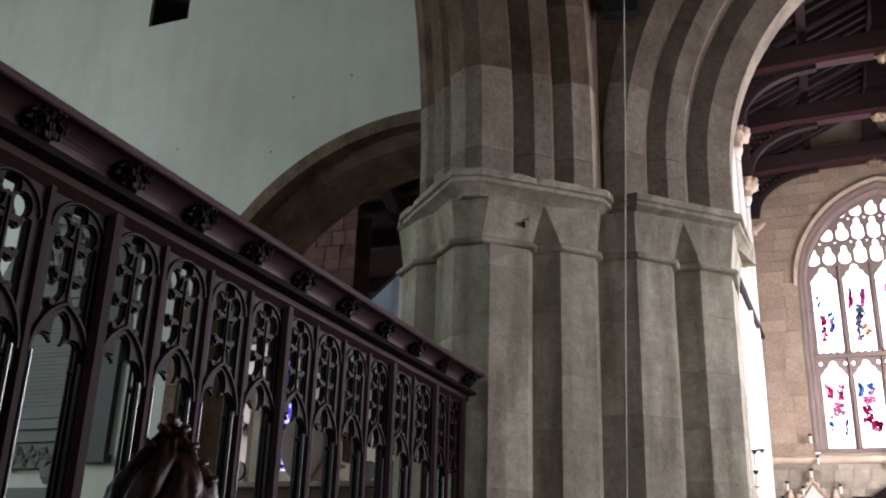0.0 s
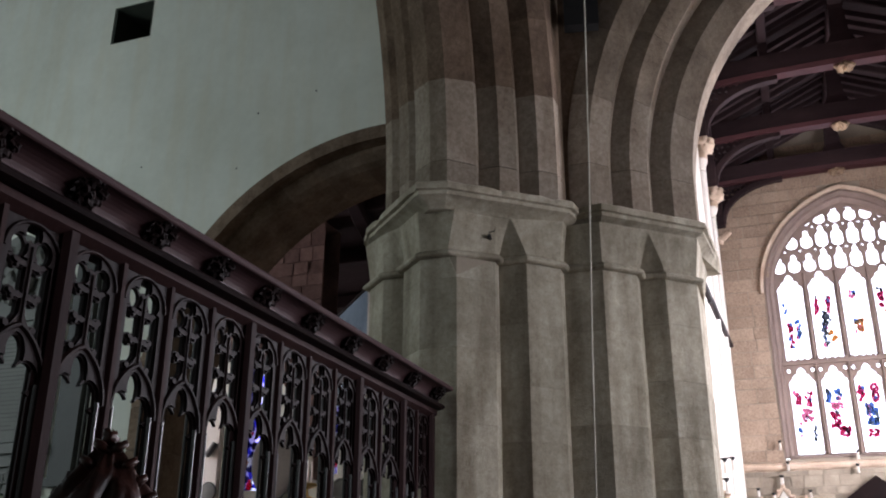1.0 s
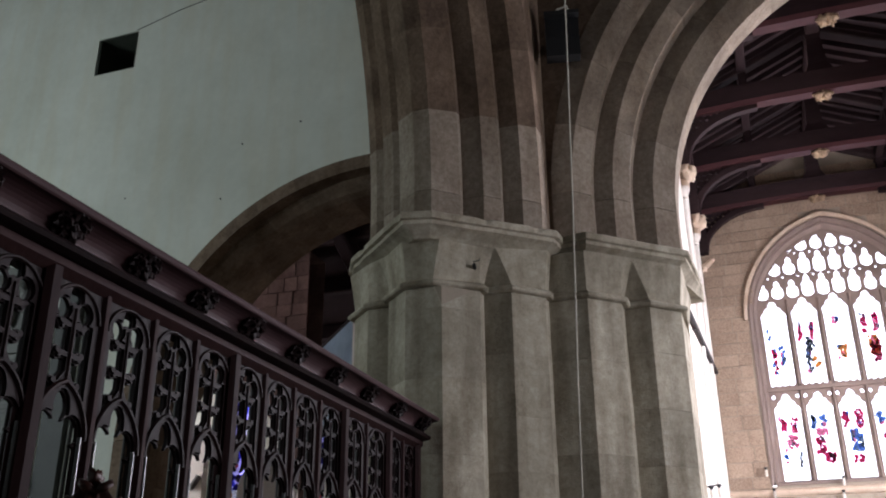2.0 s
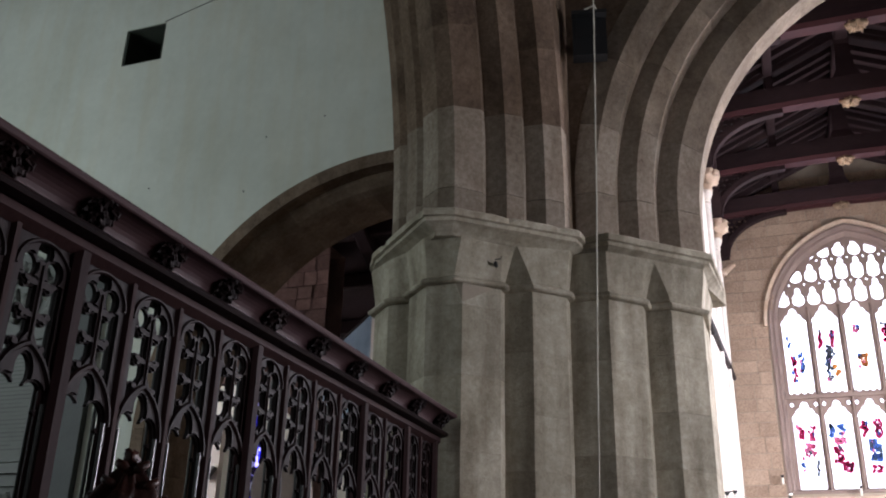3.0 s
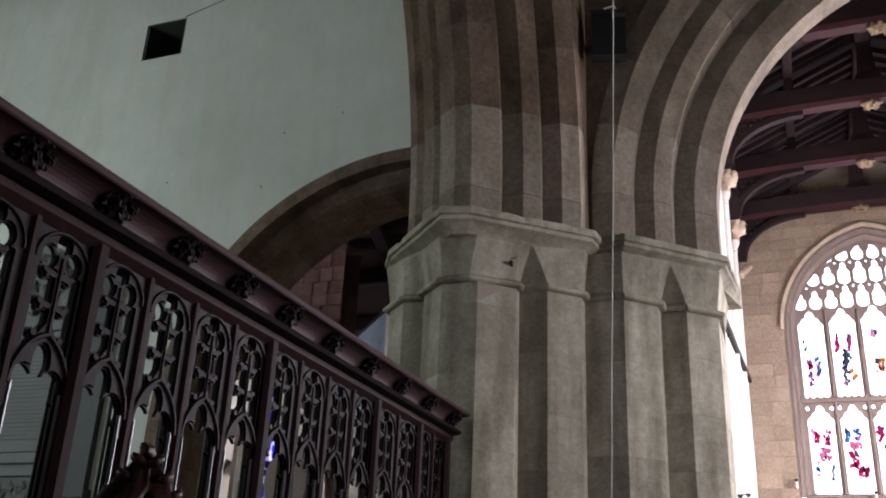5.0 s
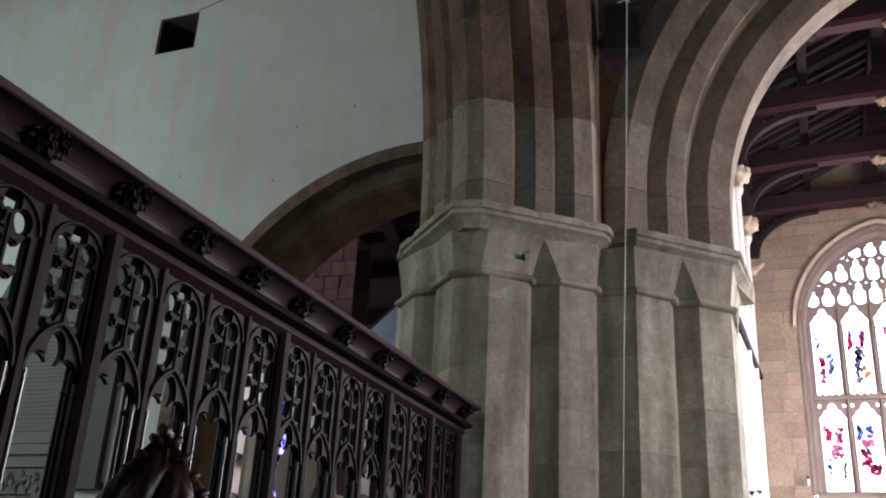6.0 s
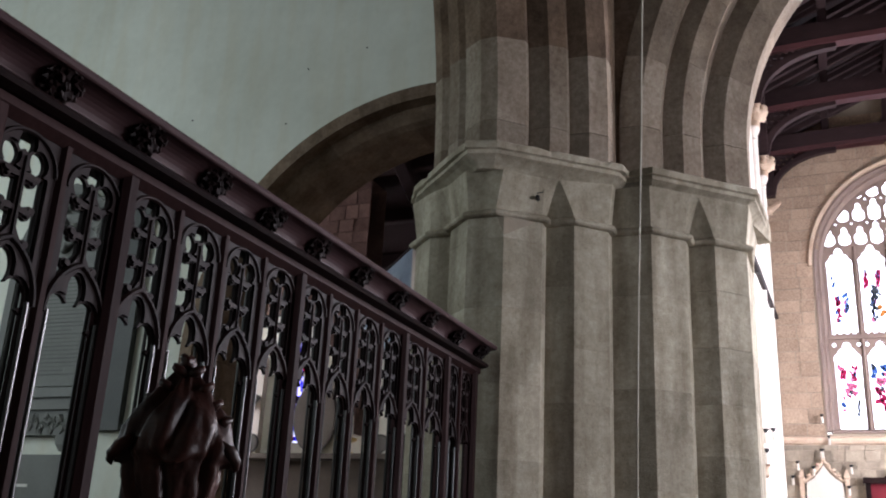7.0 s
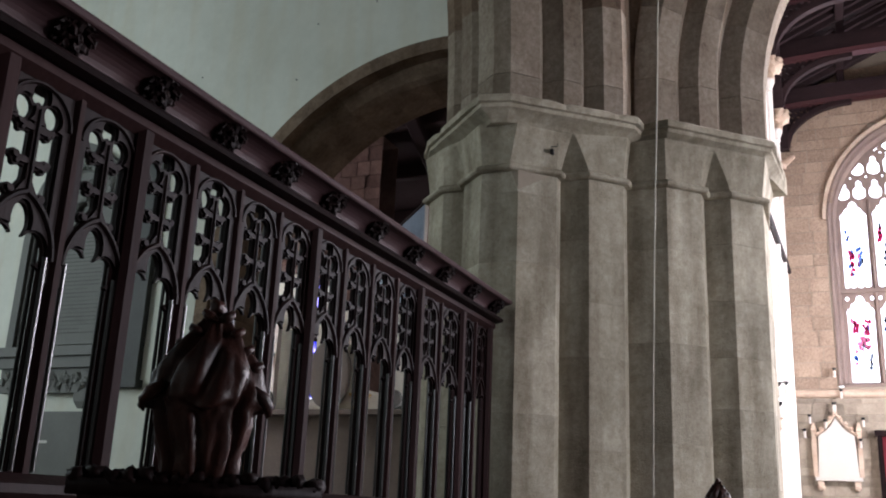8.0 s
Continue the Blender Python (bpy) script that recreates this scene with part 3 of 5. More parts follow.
            ob = base
        else:
            ob = new("boss", base.data)
            ob.parent = screen
            ob["label"] = "carved square leaf boss"
        ob.scale = (1.1, 0.97, 0.97)
        ob.location, ob.rotation_euler = (SX + 0.050, y, 2.480), (random.uniform(-0.25, 0.25), radians(38), 0)
    # sill and boarded dado
    part("sill", prism_y([(SX - 0.14, 1.09), (SX + 0.03, 1.09), (SX + 0.045, 1.11), (SX + 0.04, 1.135), (SX - 0.02, 1.165), (SX - 0.14, 1.165)], y0, y1), OAK, screen)
    for a, b in zip(edges, edges[1:]):
        part("panel", boxes((SX - 0.085, SX - 0.06, a + 0.01, b - 0.01, 0.16, 1.09)), OAK, screen)
    part("plinth", boxes((SX - 0.13, SX + 0.02, y0, y1, 0.0, 0.16)), OAK, screen)
    return screen


def prism_y(poly, y0, y1):
    return rings(bmesh.new(), [[(x, y, z) for x, z in poly] for y in (y0, y1)])


build_screen()


# ---------------------------------------------------------------- carved bench ends
def build_bench_end(at, turn, label, foot=-1.405):
    end = empty("bench_end", label, "bench end", group="carved bench ends")
    bm = boxes((-0.27, 0.27, -0.07, 0.07, foot, 1.06))
    part("board", bevel(bm, 0.012), OAK, end)
    bm = boxes((-0.30, 0.30, -0.065, 0.065, 1.06, 1.10))
    for k in range(15):
        x = -0.28 + 0.04 * k
        blob(bm, (x, -0.04, 1.105 + 0.006 * math.sin(k * 2.1)), 0.026, (1, 1.2, 0.8), 0.3, 6, k * 0.9)
        blob(bm, (x + 0.015, 0.03, 1.105), 0.026, (1, 1.2, 0.8), 0.3, 6, k * 0.7 + 4)
    smooth(part("crest", bm, OAK, end, "carved leafy crest"))
    # poppyhead: a ribbed body, an overhanging brim of curled leaf tips and a pointed crown of bracts
    prof = [(0.090, 1.10), (0.094, 1.125), (0.099, 1.15), (0.105, 1.175), (0.112, 1.20), (0.119, 1.225), (0.125, 1.245), (0.130, 1.262), (0.132, 1.275), (0.134, 1.285), (0.143, 1.292), (0.151, 1.300), (0.154, 1.312),
            (0.150, 1.328), (0.144, 1.346), (0.136, 1.366), (0.127, 1.386), (0.116, 1.406), (0.103, 1.426), (0.088, 1.446), (0.071, 1.466), (0.053, 1.486), (0.036, 1.506), (0.022, 1.526), (0.008, 1.545)]
    loops = []
    for r, z in prof:
        row = []
        for k in range(120):
            a = 2 * math.pi * k / 120
            brim = max(0.0, 1 - abs(z - 1.31) / 0.04)
            fold = abs(math.sin(3.5 * a + (4 if z < 1.3 else -13) * (z - 1.3)))
            vein = abs(math.sin(10.5 * a + (9 if z < 1.3 else -14) * (z - 1.3)))
            front = math.exp(-((a - 1.44 * math.pi) / 0.17) ** 2)
            w = 1 - (0.34 if z < 1.285 else 0.22) * (1 - fold) ** 2 - 0.03 * (1 - vein) ** 2 + 0.12 * brim * math.cos(4 * a) + 0.16 * front * (z > 1.14)
            w += 0.13 * noise.noise(Vector((2.2 * math.cos(a), 2.2 * math.sin(a), 14 * z)))
            w += 0.07 * noise.noise(Vector((5 * math.cos(a), 5 * math.sin(a), 26 * z)))
            dz = -0.038 * brim * abs(math.cos(2 * a)) ** 3 + 0.016 * noise.noise(Vector((2 * math.cos(a), 2 * math.sin(a), 5 * z)))
            row.append((r * w * math.cos(a), 0.72 * r * w * math.sin(a), z + dz))
        loops.append(row)
    pop = smooth(part("poppyhead", rings(bmesh.new(), loops), POPPY, end, "dark polished oak poppyhead with curled leaves"))

    def leaf(pts, r, taper):
        smooth(part("leaf", tube(pts, r, 10, None, taper), POPPY, pop))

    # curled tips at the brim and small pointed bracts up the shoulders
    for s in (-1, 1):
        leaf([(s * 0.105, -0.05, 1.335), (s * 0.135, -0.04, 1.312), (s * 0.152, -0.025, 1.292), (s * 0.155, -0.015, 1.276), (s * 0.150, -0.01, 1.266)], 0.019, (0.6, 1.0, 0.8, 0.5, 0.1))
        for k in range(4):
            x, z = 0.112 - 0.028 * k + 0.006 * s, 1.388 + 0.042 * k
            leaf([(s * (x - 0.03), -0.030, z - 0.012), (s * (x - 0.008), -0.034, z - 0.002), (s * (x + 0.006), -0.024, z + 0.010), (s * (x + 0.010), -0.012, z + 0.022)], 0.012, (0.4, 1.2, 0.9, 0.1))
    bm = bmesh.new()
    blob(bm, (0.0, -0.005, 1.535), 0.020, (1, 1, 1.3), 0.45, 9, 1.0)
    smooth(part("bud", bm, POPPY, pop))
    end.location, end.rotation_euler, end.scale = at, (0, 0, radians(turn)), (0.45, 0.45, 0.45)
    return end


POPPY = material("polished_dark_oak", (0.056, 0.0165, 0.0105), 0.42, scale=14, grain=60, spread=0.35, tint=(0.009, 0.0055, 0.0055), bump=0.2, random_tone=0.0, spec=0.22)
build_bench_end((-0.712, 0.905, 0.634), 37, "dark carved oak bench end with leafy poppyhead beside the screen")
build_bench_end((-0.65, 5.19, 0.634), 8, "dark carved oak bench end with only its poppyhead tip showing")


def build_bench(x0, x1, y0, y1):
    b = empty("choir_bench", "long dark oak choir bench with boarded back", "bench")
    part("seat", boxes((x0, x1, y0, y1, 0.42, 0.46)), OAK, b)
    part("back", boxes((x0 - 0.03, x0, y0, y1, 0.0, 0.98)), OAK, b)
    part("front", boxes((x1 - 0.05, x1 - 0.02, y0, y1, 0.0, 0.42)), OAK, b)


build_bench(-1.02, -0.60, 1.10, 5.1)

# ---------------------------------------------------------------- chancel
CE, CN, CS = 22.0, -0.86, 4.92
WX, W_SILL, W_TRANS, W_SPRING = 1.97, 4.17, 6.28, 8.20   # east window
W_HEAD = 7.90                                              # where its head begins to curve
WH = 1.76                                                  # half width


WR = 2.28                                                  # radius of each half of its head


def head_curve(d, n=16):
    """Points (u, z) along the window's pointed head, moved outwards by d."""
    r, c = WR + d, WR - WH
    half = [(c - r * math.cos(t), W_HEAD + r * math.sin(t)) for t in (math.acos(c / r) * k / n for k in range(n + 1))]
    return half + [(-u, z) for u, z in reversed(half[:-1])]


def window_arch(u):
    """Height of the pointed window head above its springing at u from the middle."""
    r = WR
    a = min(abs(u), WH)
    return math.sqrt(max(0.0, r * r - (a + r - WH) ** 2))


def head(u, v, c, w, top):
    """A cusped light head: side lobes and a top foil under the height top."""
    a = abs(u - c)
    return min(rect(a, v, -1, w, -9, top - 0.40), ell(a, v, w * 0.60, top - 0.37, w * 0.44, 0.13), ell(a, v, w * 0.34, top - 0.23, w * 0.38, 0.10), ell(a, v, 0, top - 0.11, w * 0.34, 0.13), rect(a, v, -1, w * 0.25, -9, top - 0.16))


def window_field(u, v):
    """Stone of the east window: five lights in two tiers and rows of small panel lights. u from the middle, v height."""
    inside = v - (W_HEAD + window_arch(u)) + 0.04
    edge = max(abs(u) - (WH - 0.03), inside)
    best = 9.0
    for k in range(-2, 3):
        c = 0.685 * k
        best = min(best, max(head(u, v, c, 0.272, W_TRANS - 0.12), W_SILL + 0.05 - v))
        best = min(best, max(head(u, v, c, 0.272, W_SPRING + 0.20 + 0.03 * (2 - abs(k))), W_TRANS + 0.07 - v))
    for k in range(-2, 4):
        for e in (-1, 1):
            best = min(best, ell(u, v, 0.685 * (k - 0.5) + 0.085 * e, W_TRANS - 0.17, 0.038, 0.055))
    for k in range(-5, 6):
        c = 0.3425 * (k + 0.5)
        for b, t, w in ((8.46, 8.95, 0.130), (9.04, 9.53, 0.130), (9.62, 10.0, 0.127)):
            top = t + (0.06 if abs(c) < 0.6 else -0.03)
            a = abs(u - c)
            o = min(ell(a, v, 0.0, b + 0.10, w, 0.11), rect(a, v, -1, w, b + 0.06, top - 0.26), ell(a, v, 0, top - 0.26, w, 0.12), ell(a, v, 0, top - 0.10, 0.065, 0.10))
            best = min(best, max(o, inside + 0.06))
        for cv in (8.99, 9.57):
            best = min(best, max(ell(u, v, c + 0.171, cv, 0.028, 0.04), inside + 0.1))
    return max(best, edge) if abs(u) < WH and v > W_SILL else 1.0


def build_east_window():
    win = empty("window_1", "tall five-light perpendicular east window with stained glass", "window", kind="structure")
    f = lambda u, v: window_field(u, v) if v < W_HEAD + window_arch(u) + 0.02 else -1.0
    bm = pierced_plate(f, -WH, WH, W_SILL, 10.35, 0.022, lambda u, v, s: (WX + u, CE + 0.42 - 0.10 * s, v))
    part("tracery", bm, WIN_STONE, win, "buff stone bar tracery")
    bm = bmesh.new()
    for k in range(-2, 3):
        if k < 2:
            c = WX + 0.685 * (k + 0.5)
            rings(bm, [[(c - 0.035, CE + 0.319, z), (c - 0.012, CE + 0.26, z), (c + 0.012, CE + 0.26, z), (c + 0.035, CE + 0.319, z)] for z in (W_SILL, W_SPRING + 0.2)])
    part("mullion_roll", bm, WIN_STONE, win)
    bm = boxes((WX - WH, WX + WH, CE + 0.22, CE + 0.318, W_TRANS - 0.06, W_TRANS + 0.02))
    for k in range(25):
        x = WX - WH + 0.04 + 0.144 * k
        if x + 0.07 < WX + WH:
            box(bm, x, x + 0.07, CE + 0.23, CE + 0.318, W_TRANS + 0.02, W_TRANS + 0.08)
    part("transom", bm, WIN_STONE, win, "small battlemented stone transom")
    for k in range(-2, 3):
        for z0, z1 in ((W_SILL + 0.04, W_TRANS - 0.05), (W_TRANS + 0.05, W_SPRING + 0.30)):
            p = part("pane", boxes((-0.32, 0.32, 0.0, 0.006, 0.0, z1 - z0)), CLEAR, win)
            p.location = (WX + 0.685 * k, CE + 0.37, z0)
    # coloured pieces leaded into the clear ground: (colour, from u, to u, from v, to v) in half widths and heights of a light
    low = [[("red", -0.7, -0.25, 0.57, 0.72), ("red", 0.12, 0.55, 0.55, 0.72), ("pink", -0.35, 0.5, 0.36, 0.52), ("blue", -0.7, -0.45, 0.2, 0.36), ("grey", 0.4, 0.62, 0.14, 0.32)],
           [("blue", -0.85, -0.45, 0.58, 0.73), ("blue", -0.1, 0.35, 0.6, 0.73), ("pink", -0.5, 0.4, 0.5, 0.58), ("red", -0.7, 0.0, 0.28, 0.48), ("red", -0.2, 0.7, 0.19, 0.31)],
           [("red", -0.85, -0.4, 0.58, 0.75), ("red", 0.1, 0.65, 0.56, 0.76), ("blue", -0.5, 0.4, 0.3, 0.54), ("red", -0.5, 0.2, 0.17, 0.25)],
           [("blue", -0.8, -0.3, 0.58, 0.72), ("blue", 0.2, 0.65, 0.58, 0.7), ("red", -0.5, 0.6, 0.31, 0.5), ("wine", -0.5, 0.6, 0.18, 0.28)]]
    high = [[("red", -0.55, -0.2, 0.14, 0.44), ("blue", 0.08, 0.45, 0.24, 0.46), ("blue", -0.65, -0.45, 0.54, 0.66)],
            [("red", -0.75, -0.4, 0.52, 0.72), ("red", 0.2, 0.55, 0.54, 0.72), ("grey", -0.25, 0.4, 0.38, 0.54), ("grey", -0.35, 0.05, 0.13, 0.42), ("gold", 0.3, 0.6, 0.16, 0.3)],
            [("pink", -0.45, 0.1, 0.66, 0.75), ("gold", -0.3, 0.35, 0.26, 0.42)],
            [("red", -0.7, -0.3, 0.54, 0.76), ("red", 0.2, 0.6, 0.54, 0.74), ("gold", -0.35, 0.4, 0.28, 0.5), ("wine", -0.2, 0.5, 0.2, 0.42)]]
    rng = random.Random(21)
    for rows, z0, z1 in ((low, W_SILL + 0.05, W_TRANS - 0.12), (high, W_TRANS + 0.07, W_SPRING + 0.22)):
        for k in range(-2, 3):
            for colour, ua, ub, va, vb in rows[(k + 2) % 4]:
                nu, nv = max(1, round((ub - ua) * 0.272 / 0.058)), max(1, round((vb - va) * (z1 - z0) / 0.085))
                for i in range(nu):
                    for j in range(nv):
                        if rng.random() < 0.05:
                            continue
                        cu = (ua + (ub - ua) * (i + 0.25 + 0.5 * (j % 2) + rng.uniform(-0.3, 0.3)) / nu) * 0.272
                        cv = (va + (vb - va) * (j + 0.5 + rng.uniform(-0.3, 0.3)) / nv) * (z1 - z0)
                        ru, rv = (ub - ua) * 0.272 / nu * 0.92, (vb - va) * (z1 - z0) / nv * 0.92
                        ring = [(cu + ru * rng.uniform(0.45, 1.2) * math.cos(q), cv + rv * rng.uniform(0.45, 1.2) * math.sin(q)) for q in (math.pi * (2 * m + 1) / 7 for m in range(7))]
                        hue = colour if rng.random() < 0.78 else rng.choice(("grey", "pink", "blue"))
                        ob = part("glass_piece", rings(bmesh.new(), [[(u, d, v) for u, v in ring] for d in (-0.008, -0.004)]), STAINED[hue], win)
                        ob.location = (WX + 0.685 * k, CE + 0.37, z0)
    f2 = lambda u, v: W_HEAD + window_arch(u) - 0.02 - v
    bm = pierced_plate(f2, -WH + 0.02, WH - 0.02, W_SPRING + 0.31, 10.3, 0.06, lambda u, v, s: (WX + u, CE + 0.372 + 0.006 * s, v))
    part("head_glazing", bm, CLEAR, win)
    # sloping sill and the moulded jamb
    part("window_sill", rings(bmesh.new(), [[(x, CE - 0.01, W_SILL - 0.09), (x, CE + 0.02, W_SILL - 0.03), (x, CE + 0.42, W_SILL + 0.05), (x, CE + 0.42, W_SILL - 0.12)] for x in (WX - WH - 0.05, WX + WH + 0.05)]), WIN_STONE, win)
    for d0, d1, y0, y1 in ((-0.03, 0.08, CE + 0.31, CE + 0.14), (0.08, 0.17, CE + 0.15, CE - 0.005)):
        path = []
        for d in (d0, d0 + 0.4 * (d1 - d0), d1):
            path.append([(-WH - d, z) for z in (W_SILL - 0.05, 5.5, 6.8)] + head_curve(d) + [(WH + d, z) for z in (6.8, 5.5, W_SILL - 0.05)])
        a, b, c = path
        loops = [[(WX + p[0], y0, p[1]), (WX + q[0], y1 + 0.05, q[1]), (WX + q[0] + 0.3 * (r[0] - q[0]), y1, q[1] + 0.3 * (r[1] - q[1])), (WX + r[0], y1, r[1]), (WX + r[0], y0 + 0.1, r[1])] for p, q, r in zip(a, b, c)]
        part("jamb_moulding", rings(bmesh.new(), loops), WIN_STONE, win)
    # hood mould, standing proud of the wall
    a, b = head_curve(0.19), head_curve(0.26)
    loops = [[(WX + p[0], CE + 0.015, p[1]), (WX + p[0], CE - 0.05, p[1]), (WX + q[0], CE - 0.08, q[1]), (WX + q[0], CE + 0.015, q[1])] for p, q in zip(a, b)]
    part("hood_mould", rings(bmesh.new(), loops), PALE_STONE, win)
    return win


def glass(name, figures, tone=(0.96, 0.96, 1.0)):
    """Leaded glass that lets the daylight through; figures: patches of red, blue and gold on clear white."""
    m = bpy.data.materials.new(name)
    m.use_nodes = True
    N, L = m.node_tree.nodes, m.node_tree.links
    N.remove(N["Principled BSDF"])
    tr, gl, mx = N.new("ShaderNodeBsdfTransparent"), N.new("ShaderNodeBsdfGlossy"), N.new("ShaderNodeMixShader")
    gl.inputs["Roughness"].default_value = 0.15
    mx.inputs[0].default_value = 0.04
    L.new(tr.outputs[0], mx.inputs[1])
    L.new(gl.outputs[0], mx.inputs[2])
    L.new(mx.outputs[0], N["Material Output"].inputs[0])
    if not figures:
        tr.inputs[0].default_value = (*tone, 1)
        return m
    co, info = N.new("ShaderNodeTexCoord"), N.new("ShaderNodeObjectInfo")
    sc, add = N.new("ShaderNodeVectorMath"), N.new("ShaderNodeVectorMath")
    sc.operation, add.operation = "SCALE", "ADD"
    sc.inputs[0].default_value = (31.0, 7.0, 13.0)
    L.new(info.outputs["Random"], sc.inputs["Scale"])
    L.new(co.outputs["Object"], add.inputs[0])
    L.new(sc.outputs[0], add.inputs[1])
    vo, no = N.new("ShaderNodeTexVoronoi"), N.new("ShaderNodeTexNoise")
    vo.inputs["Scale"].default_value = figures[1]
    no.inputs["Scale"].default_value = figures[2]
    no.inputs["Detail"].default_value = 3
    L.new(add.outputs[0], vo.inputs["Vector"])
    L.new(add.outputs[0], no.inputs["Vector"])
    sep = N.new("ShaderNodeSeparateColor")
    L.new(vo.outputs["Color"], sep.inputs[0])
    ramp = N.new("ShaderNodeValToRGB")
    ramp.color_ramp.interpolation = "CONSTANT"
    stops = figures[0]
    while len(ramp.color_ramp.elements) < len(stops):
        ramp.color_ramp.elements.new(0.5)
    for e, (p, c) in zip(ramp.color_ramp.elements, stops):
        e.position, e.color = p, (*c, 1)
    L.new(sep.outputs[0], ramp.inputs[0])
    mask = N.new("ShaderNodeValToRGB")
    mask.color_ramp.elements[0].position, mask.color_ramp.elements[1].position = figures[3], figures[3] + 0.03
    L.new(no.outputs["Fac"], mask.inputs[0])
    # figures keep to the middle of each light
    sx = N.new("ShaderNodeSeparateXYZ")
    L.new(co.outputs["Object"], sx.inputs[0])
    ab = N.new("ShaderNodeMath")
    ab.operation = "ABSOLUTE"
    L.new(sx.outputs[0], ab.inputs[0])
    lt = N.new("ShaderNodeMath")
    lt.operation = "LESS_THAN"
    lt.inputs[1].default_value = figures[4]
    L.new(ab.outputs[0], lt.inputs[0])
    z0 = N.new("ShaderNodeMath")
    z0.operation = "COMPARE"
    z0.inputs[1].default_value, z0.inputs[2].default_value = figures[5]
    L.new(sx.outputs[2], z0.inputs[0])
    m1, m2 = N.new("ShaderNodeMath"), N.new("ShaderNodeMath")
    m1.operation = m2.operation = "MULTIPLY"
    L.new(lt.outputs[0], m1.inputs[0])
    L.new(z0.outputs[0], m1.inputs[1])
    L.new(m1.outputs[0], m2.inputs[0])
    L.new(mask.outputs[0], m2.inputs[1])
    mix = N.new("ShaderNodeMix")
    mix.data_type = "RGBA"
    mix.inputs["A"].default_value = (*figures[6], 1)
    L.new(m2.outputs[0], mix.inputs["Factor"])
    L.new(ramp.outputs[0], mix.inputs["B"])
    L.new(mix.outputs["Result"], tr.inputs[0])
    return m


RED, GOLD = (0.42, 0.02, 0.08), (0.45, 0.20, 0.04)
CLEAR = glass("clear_quarry_glass", ())
STAINED = {n: glass(n + "_glass", (), c) for n, c in (("red", (0.42, 0.09, 0.19)), ("pink", (0.56, 0.30, 0.38)), ("wine", (0.34, 0.11, 0.16)), ("blue", (0.19, 0.27, 0.44)), ("grey", (0.21, 0.23, 0.25)), ("gold", (0.46, 0.28, 0.13)))}
DEEP_GLASS = glass("deep_stained_glass", ([(0.0, (0.10, 0.10, 0.60)), (0.20, (0.02, 0.02, 0.08)), (0.32, (0.50, 0.47, 0.80)), (0.66, RED), (0.74, (0.5, 0.5, 0.6)), (0.82, (0.02, 0.02, 0.22)), (0.95, GOLD)], 11.0, 2.0, 0.0, 0.6, (0.8, 3.0), (0.02, 0.02, 0.05)))
WIN_STONE = material("window_stone", (0.27, 0.205, 0.175), 0.9, scale=5, grain=40, spread=0.15, tint=(0.19, 0.14, 0.12), bump=0.3, spec=0.2)
build_east_window()


def glow(name, strength, color):
    m = bpy.data.materials.new(name)
    m.use_nodes = True
    N, L = m.node_tree.nodes, m.node_tree.links
    N.remove(N["Principled BSDF"])
    e = N.new("ShaderNodeEmission")
    e.inputs[0].default_value, e.inputs[1].default_value = (*color, 1), strength
    L.new(e.outputs[0], N["Material Output"].inputs[0])
    return m


SKY_GLOW = glow("bright_overcast_sky", 4.5, (0.96, 0.96, 1.0))
structure("backdrop", boxes((-5.0, 9.0, CE + 3.0, CE + 3.1, 0.0, 16.0)), SKY_GLOW, "plain bright overcast sky beyond the east window", "sky")
structure("backdrop", boxes((-10.5, -5.0, 15.0, 15.1, 0.0, 8.0)), SKY_GLOW, "plain bright overcast sky beyond the chapel window", "sky")

# east wall round the window ----------------------------------------
_bm = bmesh.new()
box(_bm, CN - 0.7, CS + 0.7, CE + 0.02, CE + 0.72, 0.0, W_SILL - 0.09)
box(_bm, CN - 0.7, WX - WH - 0.16, CE + 0.02, CE + 0.72, W_SILL - 0.09, 13.0)
box(_bm, WX + WH + 0.16, CS + 0.7, CE + 0.02, CE + 0.72, W_SILL - 0.09, 13.0)
_cv = head_curve(0.16, 20)
for (a, za), (b, zb) in zip(_cv, _cv[1:]):
    v = [_bm.verts.new((WX + u, y, z)) for y in (CE + 0.02, CE + 0.72) for u, z in ((a, za), (b, zb), (b, 13.0), (a, 13.0))]
    for f in ((0, 1, 2, 3), (7, 6, 5, 4), (0, 4, 5, 1), (3, 2, 6, 7)):
        _bm.faces.new([v[i] for i in f])
wall_east = structure("wall_east", _bm, MORTAR, "buff ashlar east wall of chancel", "wall")
structure("string_course", prism_x([(CE + 0.02, 3.84), (CE - 0.06, 3.88), (CE - 0.09, 3.93), (CE - 0.06, 3.985), (CE + 0.02, 4.02)], CN, CS), PALE_STONE, "pale moulded stone string course below the window", "trim")
structure("wall_chancel_north", boxes((CN - 0.7, CN, 8.67, CE + 0.02, 0, 10.75)), WHITEWASH, "sunlit limewashed north wall of chancel", "wall")
structure("wall_chancel_south", boxes((CS, CS + 0.7, 8.67, CE + 0.02, 0, 10.75)), WHITEWASH, "limewashed south wall of chancel", "wall")

# timber roof ---------------------------------------------------------
BEAM_Z, RIDGE_Z, PLATE_Z = 10.62, 12.25, 10.95
BEAM_Y = [21.80, 19.42, 16.95, 14.42, 11.90]


def slope_z(x):
    return PLATE_Z + (RIDGE_Z - PLATE_Z) * (1 - abs(x - WX) / (WX - CN))


